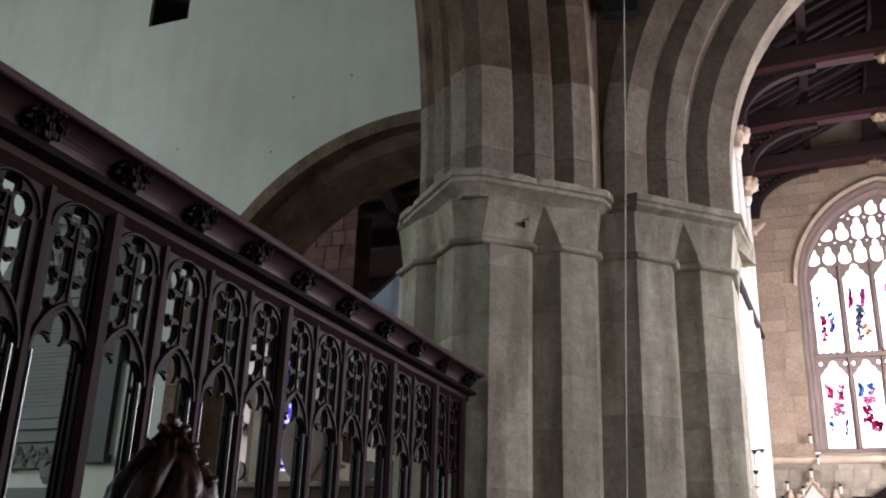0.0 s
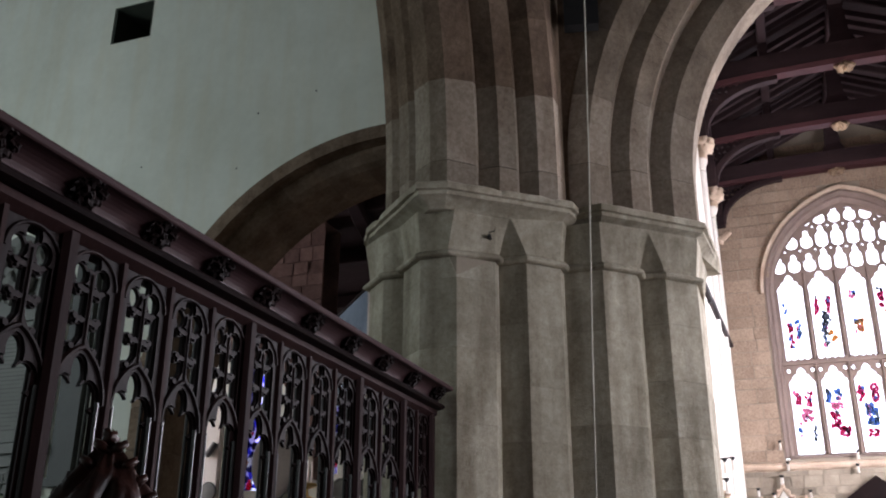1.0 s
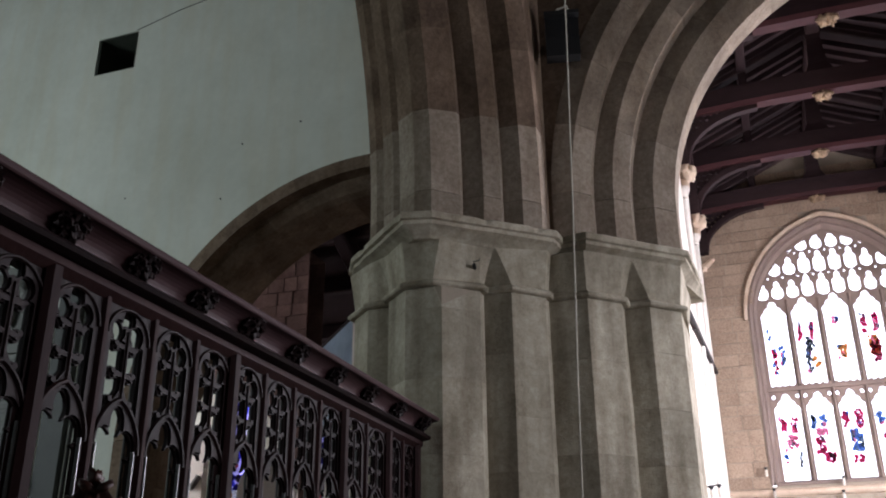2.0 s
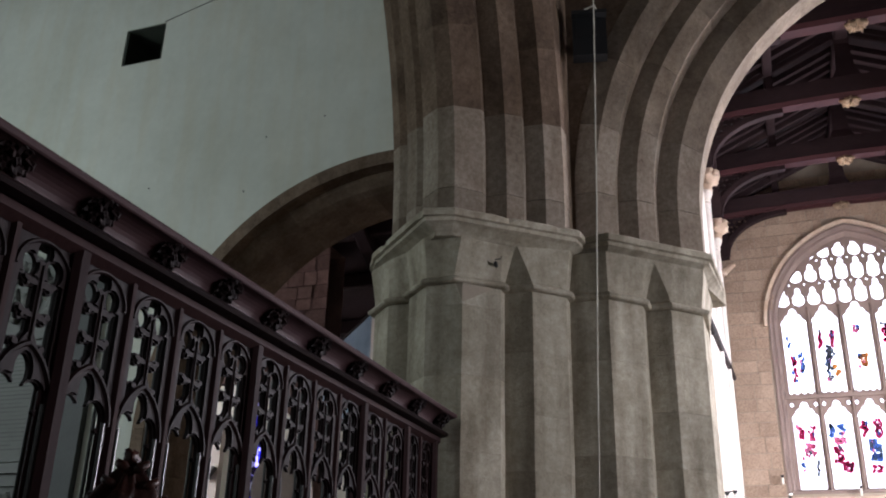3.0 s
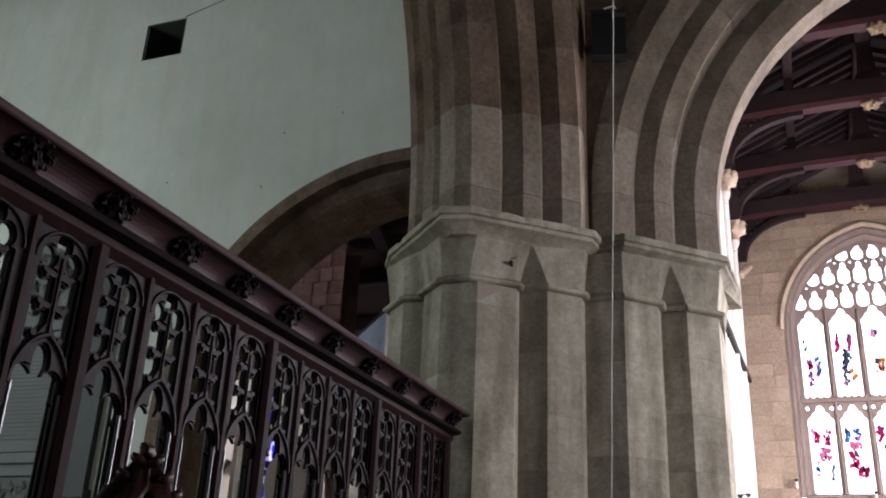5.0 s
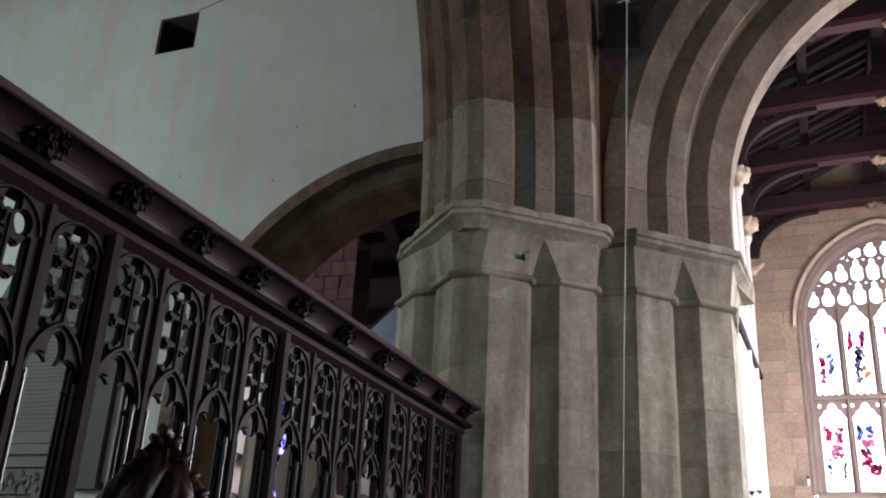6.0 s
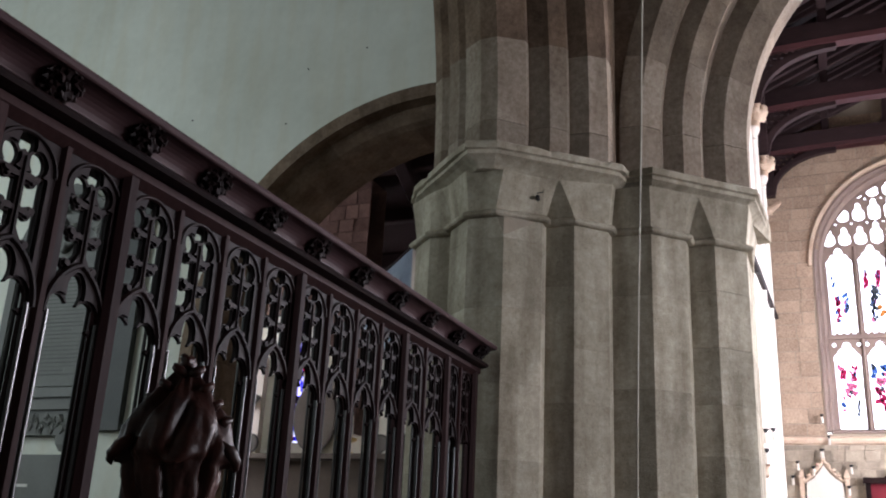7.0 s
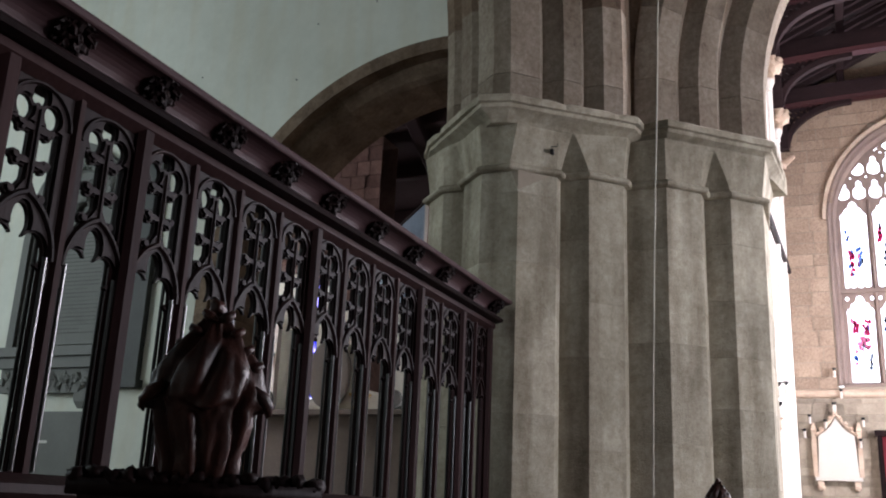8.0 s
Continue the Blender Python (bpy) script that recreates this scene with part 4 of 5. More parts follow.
structure("ceiling_chancel", rings(bmesh.new(), [[(x, y, slope_z(x) + d) for x, d in ((CN - 0.3, 0.14), (WX, 0.14), (CS + 0.3, 0.14), (CS + 0.3, 0.3), (WX, 0.3), (CN - 0.3, 0.3))] for y in (8.67, CE + 0.7)]), ROOF_OAK, "dark boarded chancel roof", "ceiling")


def beam_between(a, b, w, h, mat, name, parent):
    """A squared timber from a to b, w wide and h deep."""
    a, b = Vector(a), Vector(b)
    d = (b - a).normalized()
    up = Vector((0, 0, 1)) if abs(d.z) < 0.9 else Vector((0, 1, 0))
    s = d.cross(up).normalized()
    u = s.cross(d)
    loops = []
    for p in (a, b):
        loops.append([p + s * i * w / 2 + u * j * h / 2 for i, j in ((-1, -0.8), (-0.8, -1), (0.8, -1), (1, -0.8), (1, 1), (-1, 1))])
    return part(name, rings(bmesh.new(), loops), mat, parent)


def build_truss(y):
    t = empty("roof_truss", "dark oak tie-beam roof truss with red-brown lower edge", "roof truss", group="chancel roof trusses")
    loops = []
    for k in range(13):
        x = CN + (CS - CN) * k / 12
        c = 0.10 * (1 - ((x - WX) / (WX - CN)) ** 2)
        loops.append([(x, y - 0.15, BEAM_Z + 0.10 + c), (x, y - 0.15, BEAM_Z + 0.46 + c), (x, y + 0.15, BEAM_Z + 0.46 + c), (x, y + 0.15, BEAM_Z + 0.10 + c)])
    part("tie_beam", rings(bmesh.new(), loops), ROOF_OAK, t)
    low = [[(p[0][0], y - 0.16, p[0][2] - 0.001), (p[0][0], y - 0.12, p[0][2] - 0.09), (p[0][0], y + 0.12, p[0][2] - 0.09), (p[0][0], y + 0.16, p[0][2] - 0.001)] for p in loops]
    part("lower_moulding", rings(bmesh.new(), low), RED_OAK, t, "red-brown moulded lower edge")
    part("king_post", rings(bmesh.new(), [[(WX + i * w, y + j * w * 0.6, z) for i, j in ((-1, -1), (1, -1), (1, 1), (-1, 1))] for z, w in ((BEAM_Z + 0.55, 0.26), (BEAM_Z + 0.75, 0.17), (RIDGE_Z - 0.3, 0.13), (RIDGE_Z, 0.2))]), ROOF_OAK, t)
    for s in (-1, 1):
        edge = CN if s < 0 else CS
        xm = (edge + WX) / 2
        beam_between((xm, y, BEAM_Z + 0.5), (xm, y, slope_z(xm)), 0.16, 0.16, ROOF_OAK, "queen_post", t)
        beam_between((edge, y, slope_z(edge) + 0.0), (WX, y, slope_z(WX) + 0.0), 0.22, 0.22, ROOF_OAK, "principal_rafter", t)
        beam_between((edge - s * 0.10, y, BEAM_Z - 1.0), (edge - s * 0.10, y, BEAM_Z + 0.12), 0.2, 0.2, ROOF_OAK, "wall_post", t)
        # curved brace with a pierced spandrel
        arc = [(edge - s * (0.16 + 1.45 * (1 - math.cos(a))), BEAM_Z - 0.92 + 0.98 * math.sin(a)) for a in (math.pi / 2 * k / 10 for k in range(11))]
        loops = []
        for i, (x, z) in enumerate(arc):
            p, q = arc[max(0, i - 1)], arc[min(10, i + 1)]
            n = Vector((-(q[1] - p[1]), q[0] - p[0])).normalized() * 0.06
            loops.append([(x - n.x, y - 0.08, z - n.y), (x + n.x, y - 0.08, z + n.y), (x + n.x, y + 0.08, z + n.y), (x - n.x, y + 0.08, z - n.y)])
        part("arched_brace", rings(bmesh.new(), loops), ROOF_OAK, t)
        f = lambda u, v: min(0.06 + BEAM_Z - v, (v - (BEAM_Z - 0.92) - 0.98 * math.sqrt(max(0, 1 - (1 - u / 1.45) ** 2))) if u < 1.45 else -1, math.hypot((u * 8 + v * 3) % 1 - 0.5, (v * 8.2) % 1 - 0.5) * 0.1 - 0.027)
        part("spandrel", pierced_plate(f, 0.0, 1.2, BEAM_Z - 0.9, BEAM_Z + 0.08, 0.025, lambda u, v, d: (edge - s * (0.16 + u), y - 0.02 + 0.04 * d, v)), ROOF_OAK, t, "pierced carved spandrel")
    return t


for _y in BEAM_Y:
    build_truss(_y)

_rt = empty("roof_rafters", "dark oak common rafters, purlins and ridge of chancel roof", "rafters", kind="structure")
for s in (-1, 1):
    edge = CN if s < 0 else CS
    for k in range(38):
        y = 9.5 + 0.335 * k
        beam_between((edge, y, slope_z(edge) + 0.08), (WX, y, RIDGE_Z + 0.08), 0.10, 0.13, ROOF_OAK, "rafter", _rt)
    xm = (edge + WX) / 2
    beam_between((xm, 9.4, slope_z(xm) - 0.02), (xm, CE, slope_z(xm) - 0.02), 0.18, 0.2, ROOF_OAK, "purlin", _rt)
    beam_between((edge - s * 0.1, 9.4, PLATE_Z - 0.06), (edge - s * 0.1, CE, PLATE_Z - 0.06), 0.2, 0.2, ROOF_OAK, "wall_plate", _rt)
beam_between((WX, 9.4, RIDGE_Z - 0.06), (WX, CE, RIDGE_Z - 0.06), 0.26, 0.3, ROOF_OAK, "ridge", _rt)


def build_boss(y):
    bm = bmesh.new()
    for k in range(4):
        t = math.pi / 4 + math.pi / 2 * k
        blob(bm, (0.12 * math.cos(t), 0.10 * math.sin(t), -0.02), 0.09, (1, 1, 0.8), 0.4, 8, k * 3.1 + y)
    for k in range(4):
        t = math.pi / 2 * k
        blob(bm, (0.17 * math.cos(t), 0.12 * math.sin(t), 0.02), 0.055, (1, 1, 0.8), 0.4, 6, k * 1.7 + y)
    blob(bm, (0, 0, -0.07), 0.06, (1, 1, 0.9), 0.2, 8, y)
    ob = smooth(part("roof_boss", bm, GILT, None))
    ob.location, ob.scale = (WX, y, BEAM_Z + 0.07), (0.85, 0.85, 0.85)
    return tagged(ob, "gilded carved leaf boss under the tie beam", "roof boss", group="roof bosses")


GILT = material("worn_gilt_wood", (0.42, 0.30, 0.19), 0.7, scale=26, grain=60, spread=0.35, tint=(0.13, 0.085, 0.055), bump=0.6, spec=0.3)
for _y in BEAM_Y:
    build_boss(_y)


def build_corbel(y, z, kind):
    """A carved stone figure-like corbel, worn to plain lumps, that carries a wall post."""
    bm = bmesh.new()
    blob(bm, (0.12, 0, 0.0), 0.15, (1.1, 1, 1.0), 0.28, 10, y)
    blob(bm, (0.22, 0, 0.12), 0.085, (1, 1, 1), 0.2, 8, y + 1)
    blob(bm, (0.10, -0.10, 0.06), 0.09, (1, 1, 1.2), 0.3, 8, y + 2)
    blob(bm, (0.06, 0, -0.20), 0.11, (0.9, 0.8, 1.5), 0.2, 8, y + 3)
    box(bm, -0.02, 0.2, -0.12, 0.12, 0.15, 0.2)
    ob = smooth(part("corbel", bm, PALE_STONE, None))
    ob.location = (CN, y, z)
    return tagged(ob, "worn pale carved stone corbel carrying a roof post", "corbel", group="stone corbels")


for _y in BEAM_Y[1:4]:
    build_corbel(_y, 9.42, 0)


def build_bracket(x, y, z):
    bm = bmesh.new()
    tube([(0, 0, 0), (0.14, -0.02, 0.05), (0.27, -0.03, 0.15), (0.33, -0.03, 0.17)], 0.075, 8, bm, (1.1, 1.0, 0.8, 0.4))
    blob(bm, (0.03, 0, -0.01), 0.11, (1, 1, 0.9), 0.25, 8, 4.0)
    ob = smooth(part("corbel", bm, PALE_STONE, None))
    ob.location = (x, y, z)
    return tagged(ob, "pale jutting stone corbel in the wall corner", "corbel", group="stone corbels")


build_bracket(CN - 0.02, CE - 0.25, 9.25)


# wall shafts on the north wall -----------------------------------------
def build_wall_shaft(y, z1):
    t = empty("wall_shaft", "slender limewashed half-round wall shaft below a corbel", "wall shaft", group="wall shafts")
    part("shaft", lathe([(0.07, 0.2), (0.07, z1)], 14, (CN + 0.01, y, 0)), WHITEWASH, t)
    part("base", lathe([(0.13, 0.0), (0.13, 0.1), (0.08, 0.2)], 14, (CN + 0.01, y, 0)), WHITEWASH, t)
    part("capital", lathe([(0.07, z1), (0.10, z1 + 0.03), (0.08, z1 + 0.06), (0.14, z1 + 0.2), (0.14, z1 + 0.26)], 14, (CN + 0.01, y, 0)), WHITEWASH, t)
    return t


for _y in (16.95, 19.42):
    build_wall_shaft(_y, 8.9)
bm = bmesh.new()
for k in range(6):
    blob(bm, (0.03 + 0.02 * (k % 2), -0.08 + 0.032 * k, 0.03 * (k % 3)), 0.055, (1, 1, 1.2), 0.4, 7, k)
box(bm, 0.0, 0.12, -0.13, 0.13, 0.10, 0.15)
_c = smooth(part("corbel", bm, PALE_STONE, None))
_c.location = (CN, 13.9, 2.45)
tagged(_c, "small pale leaf-carved wall corbel", "corbel", group="stone corbels")

_p = empty("banner_pole", "long dark wooden pole fixed aslant on the north wall", "pole")
part("shaft", tube([(CN + 0.05, 13.2, 5.53), (CN + 0.05, 17.0, 6.0), (CN + 0.05, 21.3, 6.55)], 0.05, 8), OAK, _p)
for _y, _z in ((15.0, 5.75), (20.0, 6.385)):
    part("bracket", boxes((CN, CN + 0.06, _y - 0.03, _y + 0.03, _z - 0.06, _z + 0.02)), BLACK, _p)


# monument below the string course --------------------------------------
def build_monument():
    t = empty("wall_monument", "white marble wall monument with pointed top and corner brackets", "monument")
    y = CE - 0.02
    outline = [(-0.40, 2.16), (0.40, 2.16), (0.36, 3.02), (0.30, 3.06), (0.20, 3.13), (0.10, 3.24), (0.0, 3.40), (-0.10, 3.24), (-0.20, 3.13), (-0.30, 3.06), (-0.36, 3.02)]
    part("tablet", rings(bmesh.new(), [[(MX + u, d, z) for u, z in outline] for d in (y, y - 0.09)]), MARBLE, t)
    part("shelf", bevel(boxes((MX - 0.46, MX + 0.46, y - 0.16, y, 2.08, 2.155)), 0.012), MARBLE, t)
    for s in (-1, 1):
        bm = boxes((MX + s * 0.36 - 0.06, MX + s * 0.36 + 0.06, y - 0.1, y, 1.96, 2.08))
        blob(bm, (MX + s * 0.36, y - 0.05, 1.94), 0.07, (1, 1, 0.9), 0.2, 8, s)
        part("bracket", bm, PALE_STONE, t)
        part("pinnacle", rings(bmesh.new(), [[(MX + s * 0.45 + i * w, y - 0.05 + j * w, z) for i, j in ((-1, -1), (1, -1), (1, 1), (-1, 1))] for z, w in ((2.16, 0.045), (3.1, 0.045), (3.14, 0.06), (3.3, 0.02))]), PALE_STONE, t)
        bm = bmesh.new()
        tube([(MX + s * 0.42, y - 0.06, 3.02), (MX + s * 0.25, y - 0.07, 3.16), (MX + s * 0.12, y - 0.07, 3.32), (MX, y - 0.07, 3.50)], 0.03, 6, bm)
        for k in range(5):
            w = k / 4
            blob(bm, (MX + s * 0.40 * (1 - w), y - 0.08, 3.06 + 0.44 * w), 0.045, (1, 1, 1), 0.35, 6, k + s)
        part("crocketed_gable", bm, PALE_STONE, t)
    return t


MX = -0.09
build_monument()


def build_reredos():
    t = empty("reredos", "dark wooden gabled reredos frame with crimson cloth", "reredos")
    y = CE - 0.03
    part("cloth", boxes((0.80, 2.9, y - 0.04, y, 1.0, 3.02)), RED_CLOTH, t)
    part("frame_post", boxes((0.70, 0.80, y - 0.16, y, 0.9, 3.10)), OAK, t)
    part("frame_post", boxes((2.9, 3.0, y - 0.16, y, 0.9, 3.10)), OAK, t)
    part("frame_rail", boxes((0.66, 3.04, y - 0.18, y, 3.02, 3.14)), OAK, t)
    part("gable", rings(bmesh.new(), [[(1.05, d, 3.14), (2.45, d, 3.14), (1.78, d, 3.66)] for d in (y, y - 0.14)]), OAK, t)
    part("altar_base", boxes((0.60, 3.1, y - 0.5, y, 0.0, 0.9)), OAK, t)


build_reredos()


def build_candle(m):
    t = empty("wall_candle", "small white candle in a black iron wall holder", "candle", group="wall candles")
    part("holder", lathe([(0.012, 0.02), (0.04, 0.06), (0.045, 0.075), (0.03, 0.08)], 10), BLACK, t)
    part("candle", lathe([(0.028, -0.12), (0.028, 0.02)], 10), MARBLE, t, "white candle")
    part("arm", tube([(0, 0, 0.07), (0, 0.10, 0.06), (0, 0.13, 0.02)], 0.012, 6), BLACK, t)
    t.matrix_world = m
    return t


_first = build_candle(pose(-0.04, CE - 0.13, 4.40))
for x, z in ((0.07, 3.94), (1.50, 4.13), (1.46, 3.84), (-0.10, 3.66), (-0.60, 3.40), (-0.08, 3.66), (-0.29, 3.29), (0.46, 3.33), (0.38, 2.89), (-0.72, 3.09), (0.72, 3.07)):
    copy_thing(_first, pose(x, CE - 0.13, z))
for y, z in ((15.1, 3.16), (13.0, 2.86), (13.0, 2.6)):
    copy_thing(_first, pose(CN + 0.13, y, z, 0, 0, 90))


# ---------------------------------------------------------------- chapel seen through the transept arch
structure("wall_chapel_spandrel", arch_wall("x", -12.0, -5.50, 10.5, 10.95, 6.0, -7.25, 2.55, 1.75), RED_STONE, "reddish sandstone arch wall in the chapel", "wall")
CHAPEL_WALL = bpy.data.objects["wall_chapel_spandrel"]
_bm = boxes((-12.0, -8.18, 13.0, 13.5, 0, 9), (-7.80, -6.63, 13.0, 13.5, 0, 9), (-6.41, -0.9, 13.0, 13.5, 0, 9), (-8.18, -7.80, 13.0, 13.5, 0, 2.75), (-8.18, -7.80, 13.0, 13.5, 4.9, 9), (-6.63, -6.41, 13.0, 13.5, 0, 2.95), (-6.63, -6.41, 13.0, 13.5, 4.2, 9))
structure("wall_chapel_east", _bm, PLASTER, "pale plastered chapel wall with two narrow windows", "wall")
structure("dado", boxes((-12.0, -0.9, 12.93, 13.0, 0, 2.54)), DADO_STONE, "plain brownish stone dado below a ledge", "trim")
structure("ceiling_chapel", prism_x([(8.5, 7.3), (13.5, 4.75), (13.5, 4.95), (8.5, 7.5)], -12.0, -0.9), ROOF_OAK, "dark boarded chapel ceiling", "ceiling")
for i, (x, w, z0, z1) in enumerate(((-7.99, 0.38, 2.75, 4.9), (-6.52, 0.22, 2.95, 4.2))):
    win = empty("window_%d" % (i + 2), "narrow window of deep blue and red stained glass", "window", kind="structure")
    p = part("pane", boxes((-w / 2, w / 2, 0, 0.006, 0, z1 - z0)), DEEP_GLASS, win)
    p.location = (x, 13.2, z0)
    part("frame", boxes((x - w / 2, x - w / 2 + 0.03, 13.15, 13.25, z0, z1), (x + w / 2 - 0.03, x + w / 2, 13.15, 13.25, z0, z1), (x - w / 2, x + w / 2, 13.15, 13.25, z1 - 0.04, z1)), BLACK, win)
_rr = empty("chapel_rafters", "dark oak chapel roof beams", "rafters", kind="structure")
for k in range(6):
    beam_between((-11.8, 8.9 + 0.8 * k, 6.98 - 0.408 * k), (-1.0, 8.9 + 0.8 * k, 6.98 - 0.408 * k), 0.14, 0.2, ROOF_OAK, "rafter", _rr)
for k in range(3):
    beam_between((-5.0 + 1.1 * k, 8.6, 7.05), (-5.0 + 1.1 * k, 12.9, 4.85), 0.2, 0.25, ROOF_OAK, "beam", _rr)


def build_chapel_monument():
    t = empty("chapel_monument", "bright white marble monument slab on the chapel ledge", "monument")
    part("slab", bevel(boxes((-8.78, -8.42, 12.80, 12.92, 2.55, 4.12)), 0.02), MARBLE, t)
    bm = bmesh.new()
    tube([(-8.70, 12.76, 3.35), (-8.58, 12.74, 3.30), (-8.46, 12.76, 3.48)], 0.05, 8, bm)
    part("carved_ribbon", bm, SLATE, t, "grey carved ribbon")
    part("roundel", lathe([(0.0, 0), (0.14, 0.02), (0.16, 0.05), (0.14, 0.08), (0.0, 0.09)], 18), SLATE, t).matrix_local = pose(-8.50, 12.78, 2.72, 90)
    return t


build_chapel_monument()


def build_candlestick(x, y, z):
    t = empty("candlestick", "brass candle stand with slim white candles on the ledge", "candlestick")
    part("dish", lathe([(0.0, 0), (0.10, 0), (0.12, 0.04), (0.05, 0.07), (0.04, 0.16), (0.16, 0.20), (0.18, 0.24), (0.0, 0.24)], 18, (x, y, z)), BRASS, t)
    for k in range(4):
        part("candle", lathe([(0.016, 0.24), (0.016, 0.72 - 0.05 * k)], 8, (x - 0.1 + 0.066 * k, y, z)), MARBLE, t, "slim white candle")


build_candlestick(-6.80, 12.75, 2.55)
structure("ledge", boxes((-12.0, -0.9, 12.60, 12.93, 2.47, 2.548)), DADO_STONE, "stone ledge on the chapel dado", "trim")


def build_plate(x):
    """A round dished plate standing on its edge on the ledge."""
    t = empty("standing_plate", "round dull grey plate standing on the chapel ledge", "plate", group="plates on the ledge")
    part("dish", lathe([(0.02, 0.0), (0.12, 0.008), (0.15, 0.03), (0.155, 0.036), (0.12, 0.02), (0.02, 0.012)], 24), SLATE, t)
    t.matrix_world = pose(x, 12.82, 2.703, 80)


for _x in (-6.25, -5.81):
    build_plate(_x)


def build_oval():
    t = empty("oval_tablet", "large plain oval grey-brown memorial tablet above the ledge", "memorial tablet")
    for nm, r0, d0, d1, mat in (("slab", 0.36, 12.93, 12.89, DADO_STONE), ("rim", 0.39, 12.93, 12.90, SLATE)):
        part(nm, rings(bmesh.new(), [[(-7.46 + r0 * math.cos(q), d, 3.14 + (r0 + 0.17) * math.sin(q)) for q in (2 * math.pi * k / 40 for k in range(40))] for d in (d0, d1)]), mat, t)


build_oval()


def build_flag():
    t = empty("flag", "faded blue flag with red edge hung on a slanting pole", "flag")
    a, b = Vector((-5.16, 9.9, 4.254)), Vector((-4.089, 9.2, 4.638))
    part("pole", tube([a + (a - b) * 0.2, b, b + (b - a) * 1.2 + Vector((0, -1.0, 0))], 0.018, 8), OAK, t)
    for name, w0, w1, mat in (("cloth", 0.0, 0.80, FLAG_BLUE), ("white_stripe", 0.80, 0.86, MARBLE), ("red_border", 0.86, 1.0, RED_CLOTH)):
        bm = bmesh.new()
        grid = []
        for i in range(15):
            w = w0 + (w1 - w0) * i / 14
            top = a + (b - a) * w
            grid.append([(top.x, top.y + 0.035 * math.sin(w * 17 + k * 0.25) * (k / 10), top.z - 0.02 - 1.1 * k / 10) for k in range(11)])
        v = [[bm.verts.new(p) for p in col] for col in grid]
        for i in range(14):
            for k in range(10):
                bm.faces.new((v[i][k], v[i + 1][k], v[i + 1][k + 1], v[i][k + 1]))
        bmesh.ops.solidify(bm, geom=bm.faces[:], thickness=0.004)
        part(name, bm, mat, t)


FLAG_BLUE = material("faded_blue_cloth", (0.38, 0.49, 0.58), 0.9, scale=5, grain=60, spread=0.2, tint=(0.22, 0.30, 0.37), bump=0.2)
build_flag()


# ---------------------------------------------------------------- transept wall tablets
def build_tablet():
    t = empty("wall_tablet", "large grey inscribed memorial tablet on moulded shelf", "memorial tablet")
    y = TW - 0.01
    part("slab", bevel(boxes((-8.35, -7.12, y - 0.06, y, 2.66, 3.95)), 0.01), SLATE, t)
    part("frame", boxes((-8.45, -8.351, y - 0.1, y, 2.62, 4.0), (-7.119, -7.02, y - 0.1, y, 2.62, 4.0), (-8.45, -7.02, y - 0.1, y, 3.951, 4.05)), SLATE, t)
    part("shelf", bevel(boxes((-8.52, -6.98, y - 0.2, y, 2.52, 2.62), (-8.48, -7.0, y - 0.15, y, 2.40, 2.52)), 0.015), SLATE, t)
    bm = boxes((-8.44, -7.04, y - 0.1, y, 2.14, 2.40))
    for k in range(28):
        blob(bm, (-8.40 + 0.05 * k, y - 0.1, 2.26 + 0.06 * math.sin(k * 1.9)), 0.045, (1, 0.6, 1.2), 0.35, 6, k * 1.1)
    part("apron", bm, SLATE, t, "carved leafy apron")
    outline = [(-8.46, 4.051), (-7.01, 4.051), (-7.03, 4.30), (-7.14, 4.55), (-7.34, 4.78), (-7.60, 4.95), (-7.735, 5.0), (-7.87, 4.95), (-8.13, 4.78), (-8.33, 4.55), (-8.44, 4.30)]
    part("pediment", rings(bmesh.new(), [[(x, d, z) for x, z in outline] for d in (y, y - 0.08)]), SLATE, t)
    bm = bmesh.new()
    for k in range(18):
        q = math.pi * (k + 0.5) / 18
        blob(bm, (-7.735 - 0.5 * math.cos(q), y - 0.1, 4.20 + 0.55 * math.sin(q)), 0.075, (1, 0.6, 1.3), 0.45, 7, k * 1.3)
    for k in range(6):
        blob(bm, (-7.735 + 0.09 * (k - 2.5), y - 0.1, 4.30 + 0.05 * (k % 3)), 0.09, (0.9, 0.6, 1.5), 0.4, 7, k * 2.3)
    smooth(part("carved_drapery", bm, SLATE, t, "grey carved drapery and swags"))
    for x in (-8.2, -7.3):
        part("bracket", rings(bmesh.new(), [[(x + i * w, y - 0.05 + j * w * 0.6, z) for i, j in ((-1, -1), (1, -1), (1, 1), (-1, 1))] for z, w in ((1.98, 0.03), (2.05, 0.07), (2.14, 0.08))]), SLATE, t)
    for r in range(26):
        x0 = -8.25 + 0.05 * random.random()
        x1 = -7.22 - (0.25 if r % 5 == 4 else 0.06) * random.random()
        part("writing_line", boxes((x0, x1, y - 0.063, y - 0.058, 3.88 - 0.044 * r, 3.891 - 0.044 * r)), INK, t)
    return t


build_tablet()
_lt = empty("lower_tablet", "plain pale grey stone tablet below the large memorial", "memorial tablet")
part("slab", bevel(boxes((-8.34, -7.16, TW - 0.05, TW - 0.005, 1.05, 1.95)), 0.012), SLATE, _lt)
part("writing_line", boxes((-7.95, -7.70, TW - 0.054, TW - 0.048, 1.62, 1.65)), MARBLE, _lt)
# this strip's dark colour stands in for shadow on the wall
_nt = empty("narrow_tablet", "narrow grey stone wall tablet, darkened to stand for shadow", "memorial tablet")
part("slab", bevel(boxes((-6.90, -6.62, TW - 0.08, TW - 0.005, 2.27, 4.75)), 0.012), SHADED_SLATE, _nt)
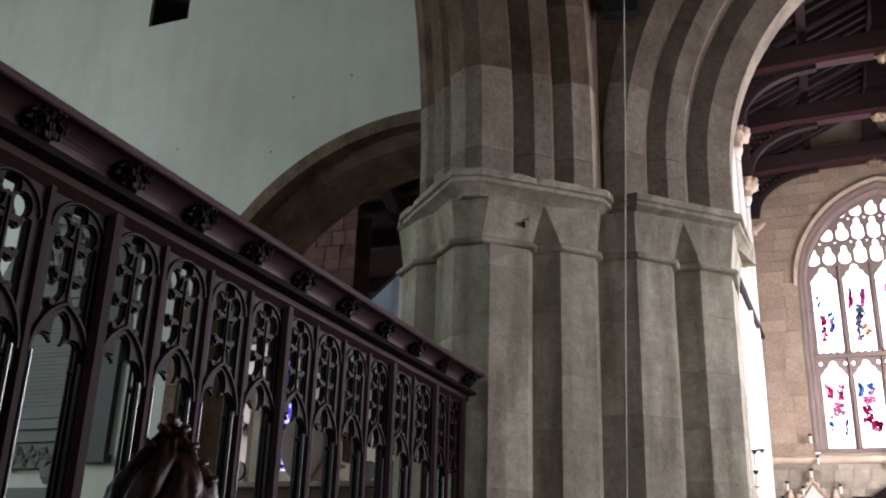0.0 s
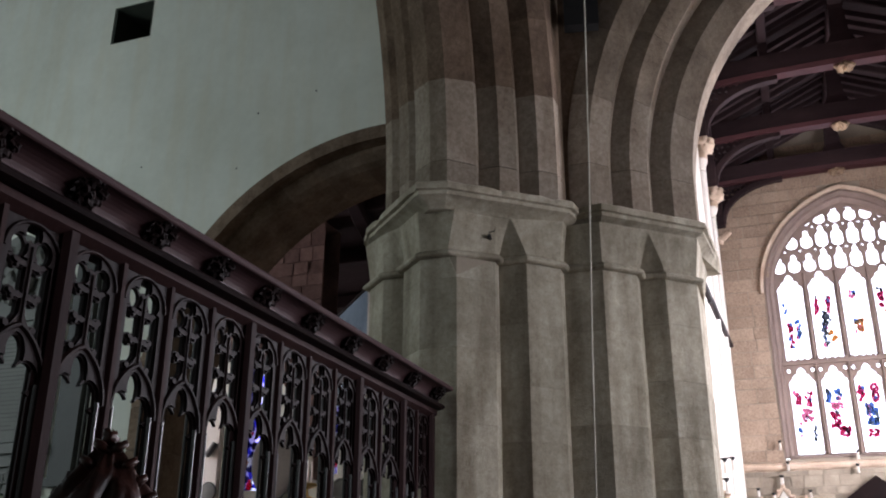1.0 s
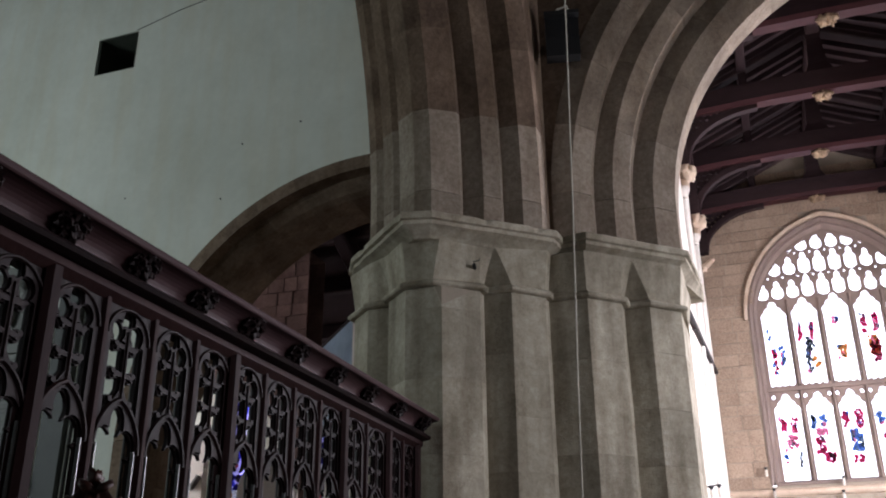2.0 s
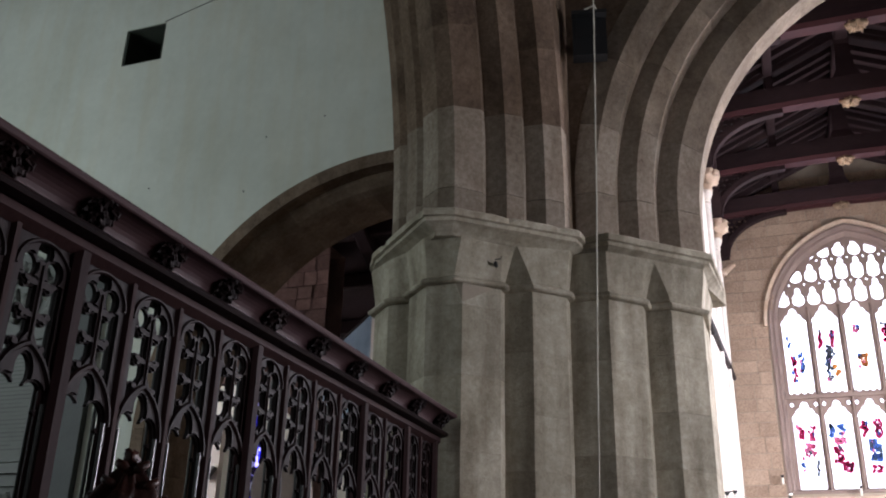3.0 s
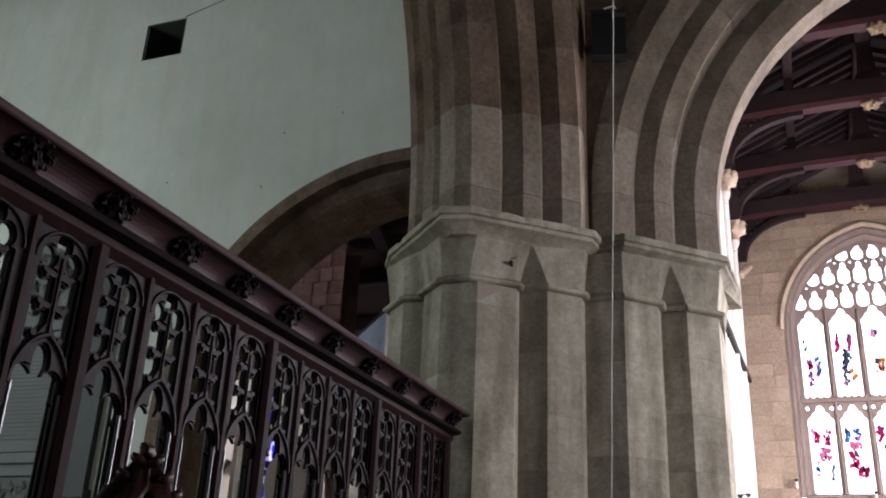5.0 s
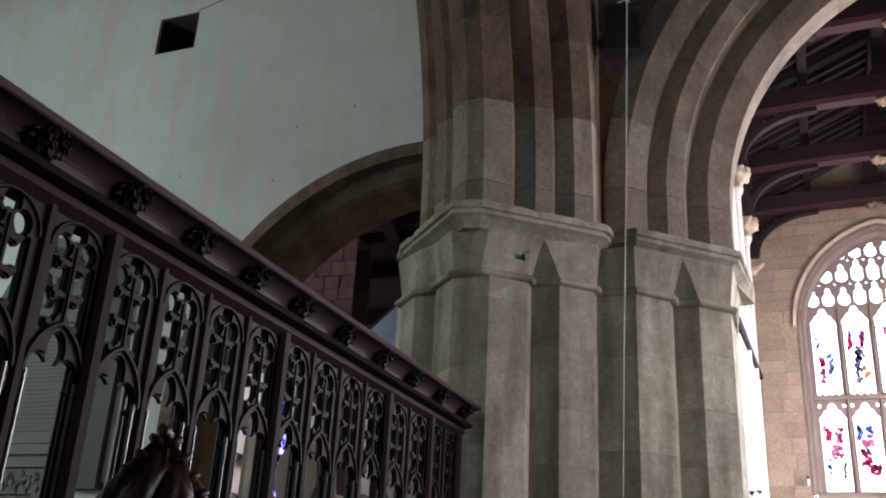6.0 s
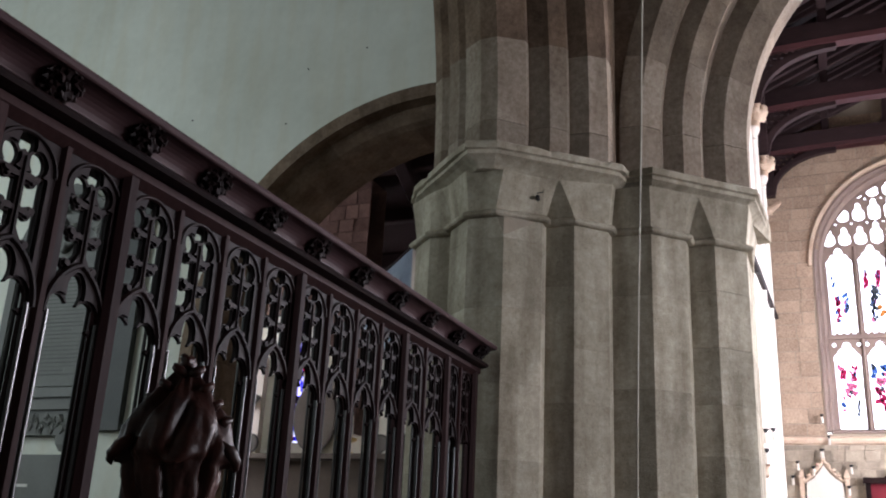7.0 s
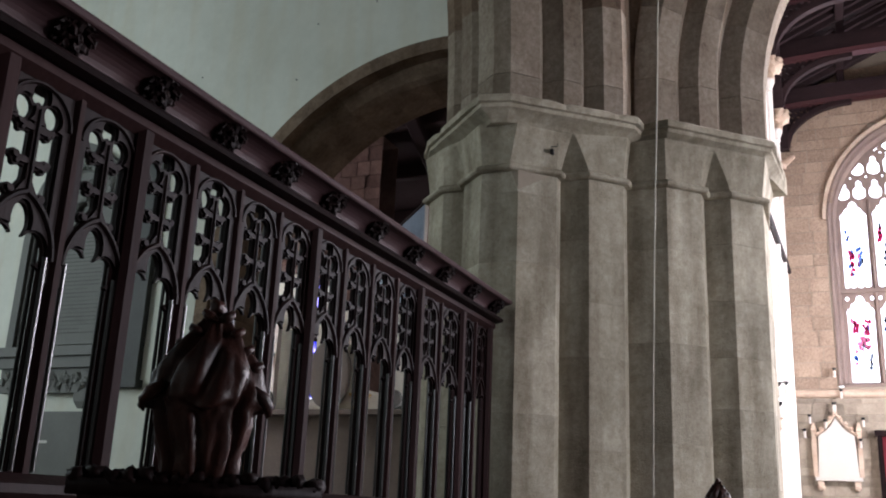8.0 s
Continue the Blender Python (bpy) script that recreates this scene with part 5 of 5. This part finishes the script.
part("foot", bevel(boxes((-6.94, -6.58, TW - 0.12, TW - 0.005, 2.19, 2.27)), 0.012), SHADED_SLATE, _nt)


# ---------------------------------------------------------------- crossing: floodlight, rope, peg
def build_floodlight():
    t = empty("floodlight", "black box floodlight on the stone wall", "floodlight")
    part("housing", bevel(boxes((-0.145, 0.145, -0.12, 0.0, -0.20, 0.20)), 0.015), BLACK, t)
    part("glass", boxes((-0.115, 0.115, -0.126, -0.121, -0.02, 0.15)), DARK_GLASS, t, "dull grey front glass")
    part("visor", boxes((-0.15, 0.15, -0.20, -0.12, 0.17, 0.205)), BLACK, t)
    part("cable_loop", tube([(-0.05, -0.05, 0.2), (-0.03, -0.08, 0.30), (0.05, -0.08, 0.33), (0.10, -0.04, 0.24), (0.08, 0.0, 0.2)], 0.012, 8), CORD, t)
    part("bracket", boxes((-0.1, 0.1, -0.001, 0.12, -0.03, 0.03)), BLACK, t)
    t.matrix_world = pose(-1.19, 6.80, 5.93, 0, 0, 12)


build_floodlight()
_rope = empty("bell_rope", "long pale bell rope hanging from the tower", "rope")
part("cord", tube([(-0.87, 5.95, 12.5), (-1.0, 5.95, 5.5), (-1.045, 5.95, 3.9), (-1.085, 5.95, 2.8), (-1.11, 5.95, 1.9), (-1.13, 5.95, 0.7)], 0.0052, 6), CORD, _rope)
part("tail", tube([(-1.13, 5.95, 0.7), (-1.12, 5.93, 0.45), (-1.06, 5.93, 0.40), (-1.03, 5.95, 0.55)], 0.014, 6), CORD, _rope)
_peg = empty("iron_peg", "rusty iron peg in the pier capital", "peg")
part("stub", tube([(-1.885, 6.30, 3.712), (-1.870, 6.22, 3.722)], 0.015, 8), BLACK, _peg)
part("cross_pin", tube([(-1.875, 6.215, 3.745), (-1.825, 6.215, 3.748), (-1.822, 6.215, 3.765)], 0.004, 6), BLACK, _peg)


# ---------------------------------------------------------------- small things on the plaster
_nail = tagged(part("nail", lathe([(0.006, 0.0), (0.009, 0.008), (0.006, 0.018), (0.0, 0.02)], 8), BLACK), "small rusty nail in the plaster wall", "nail", group="nails in the plaster")
_nail.matrix_world = pose(-6.30, TW + 0.004, 5.63, 90)
for x, z in ((-4.86, 6.04), (-4.17, 6.18), (-5.07, 5.42)):
    copy_thing(_nail, pose(x, TW + 0.004, z, 90))
_wire = empty("wall_wire", "thin grey wire run along the plaster", "wire")
part("strand", tube([(-6.45, TW - 0.004, 7.90), (-5.85, TW - 0.004, 8.05), (-5.1, TW - 0.004, 8.17), (-4.2, TW - 0.004, 8.25)], 0.006, 6), SLATE, _wire)


# ---------------------------------------------------------------- ashlar blocks of the east wall
def ashlar(wall, x0, x1, z0, z1, h, w, mat, skip=None, seed=1, deep=0.016, cap=300, face=CE + 0.02):
    rng = random.Random(seed)
    z, row, count, meshes = z0, 0, 0, {}
    while z < z1 - 0.05:
        hh = min(h * rng.uniform(0.8, 1.2), z1 - z)
        x = x0
        while x < x1 - 0.02:
            ww = min(w * rng.uniform(0.6, 1.35), x1 - x)
            if x1 - x - ww < 0.1:
                ww = x1 - x
            xa, xb = x, x + ww
            while skip and xb - xa > 0.06 and skip(xa, xb, z, z + hh):
                xa, xb = (xa, xb - 0.05) if (xa + xb) / 2 < WX else (xa + 0.05, xb)
            if not (skip and skip(xa, xb, z, z + hh)) and xb - xa > 0.06 and count < cap:
                keep, x0s, ww = ww, xa, xb - xa
                d = deep + rng.uniform(-0.006, 0.006)
                bm = boxes((-ww / 2 + 0.008, ww / 2 - 0.008, -d, 0.0, 0.008, hh - 0.008))
                ob = part("stone", bm, mat, wall)
                ob.location = (x0s + ww / 2, face, z)
                count += 1
                ww = keep
            x += ww
        z += hh
        row += 1


def in_window(x0, x1, z0, z1):
    for u in (x0 - WX, x1 - WX, (x0 + x1) / 2 - WX):
        if abs(u) < WH + 0.17:
            top = W_HEAD + window_arch(u) + 0.20
            if z0 < top and z1 > W_SILL - 0.1:
                return True
    return False


ashlar(wall_east, CN, CS, 4.03, 11.6, 0.30, 0.50, ASHLAR, in_window, 3)
ashlar(wall_east, CN, 2.4, 1.2, 3.83, 0.20, 0.32, RUBBLE, None, 5, 0.02)
ashlar(CHAPEL_WALL, -7.2, -5.50, 4.33, 6.0, 0.19, 0.30, RED_STONE, None, 8, 0.015, face=10.5)
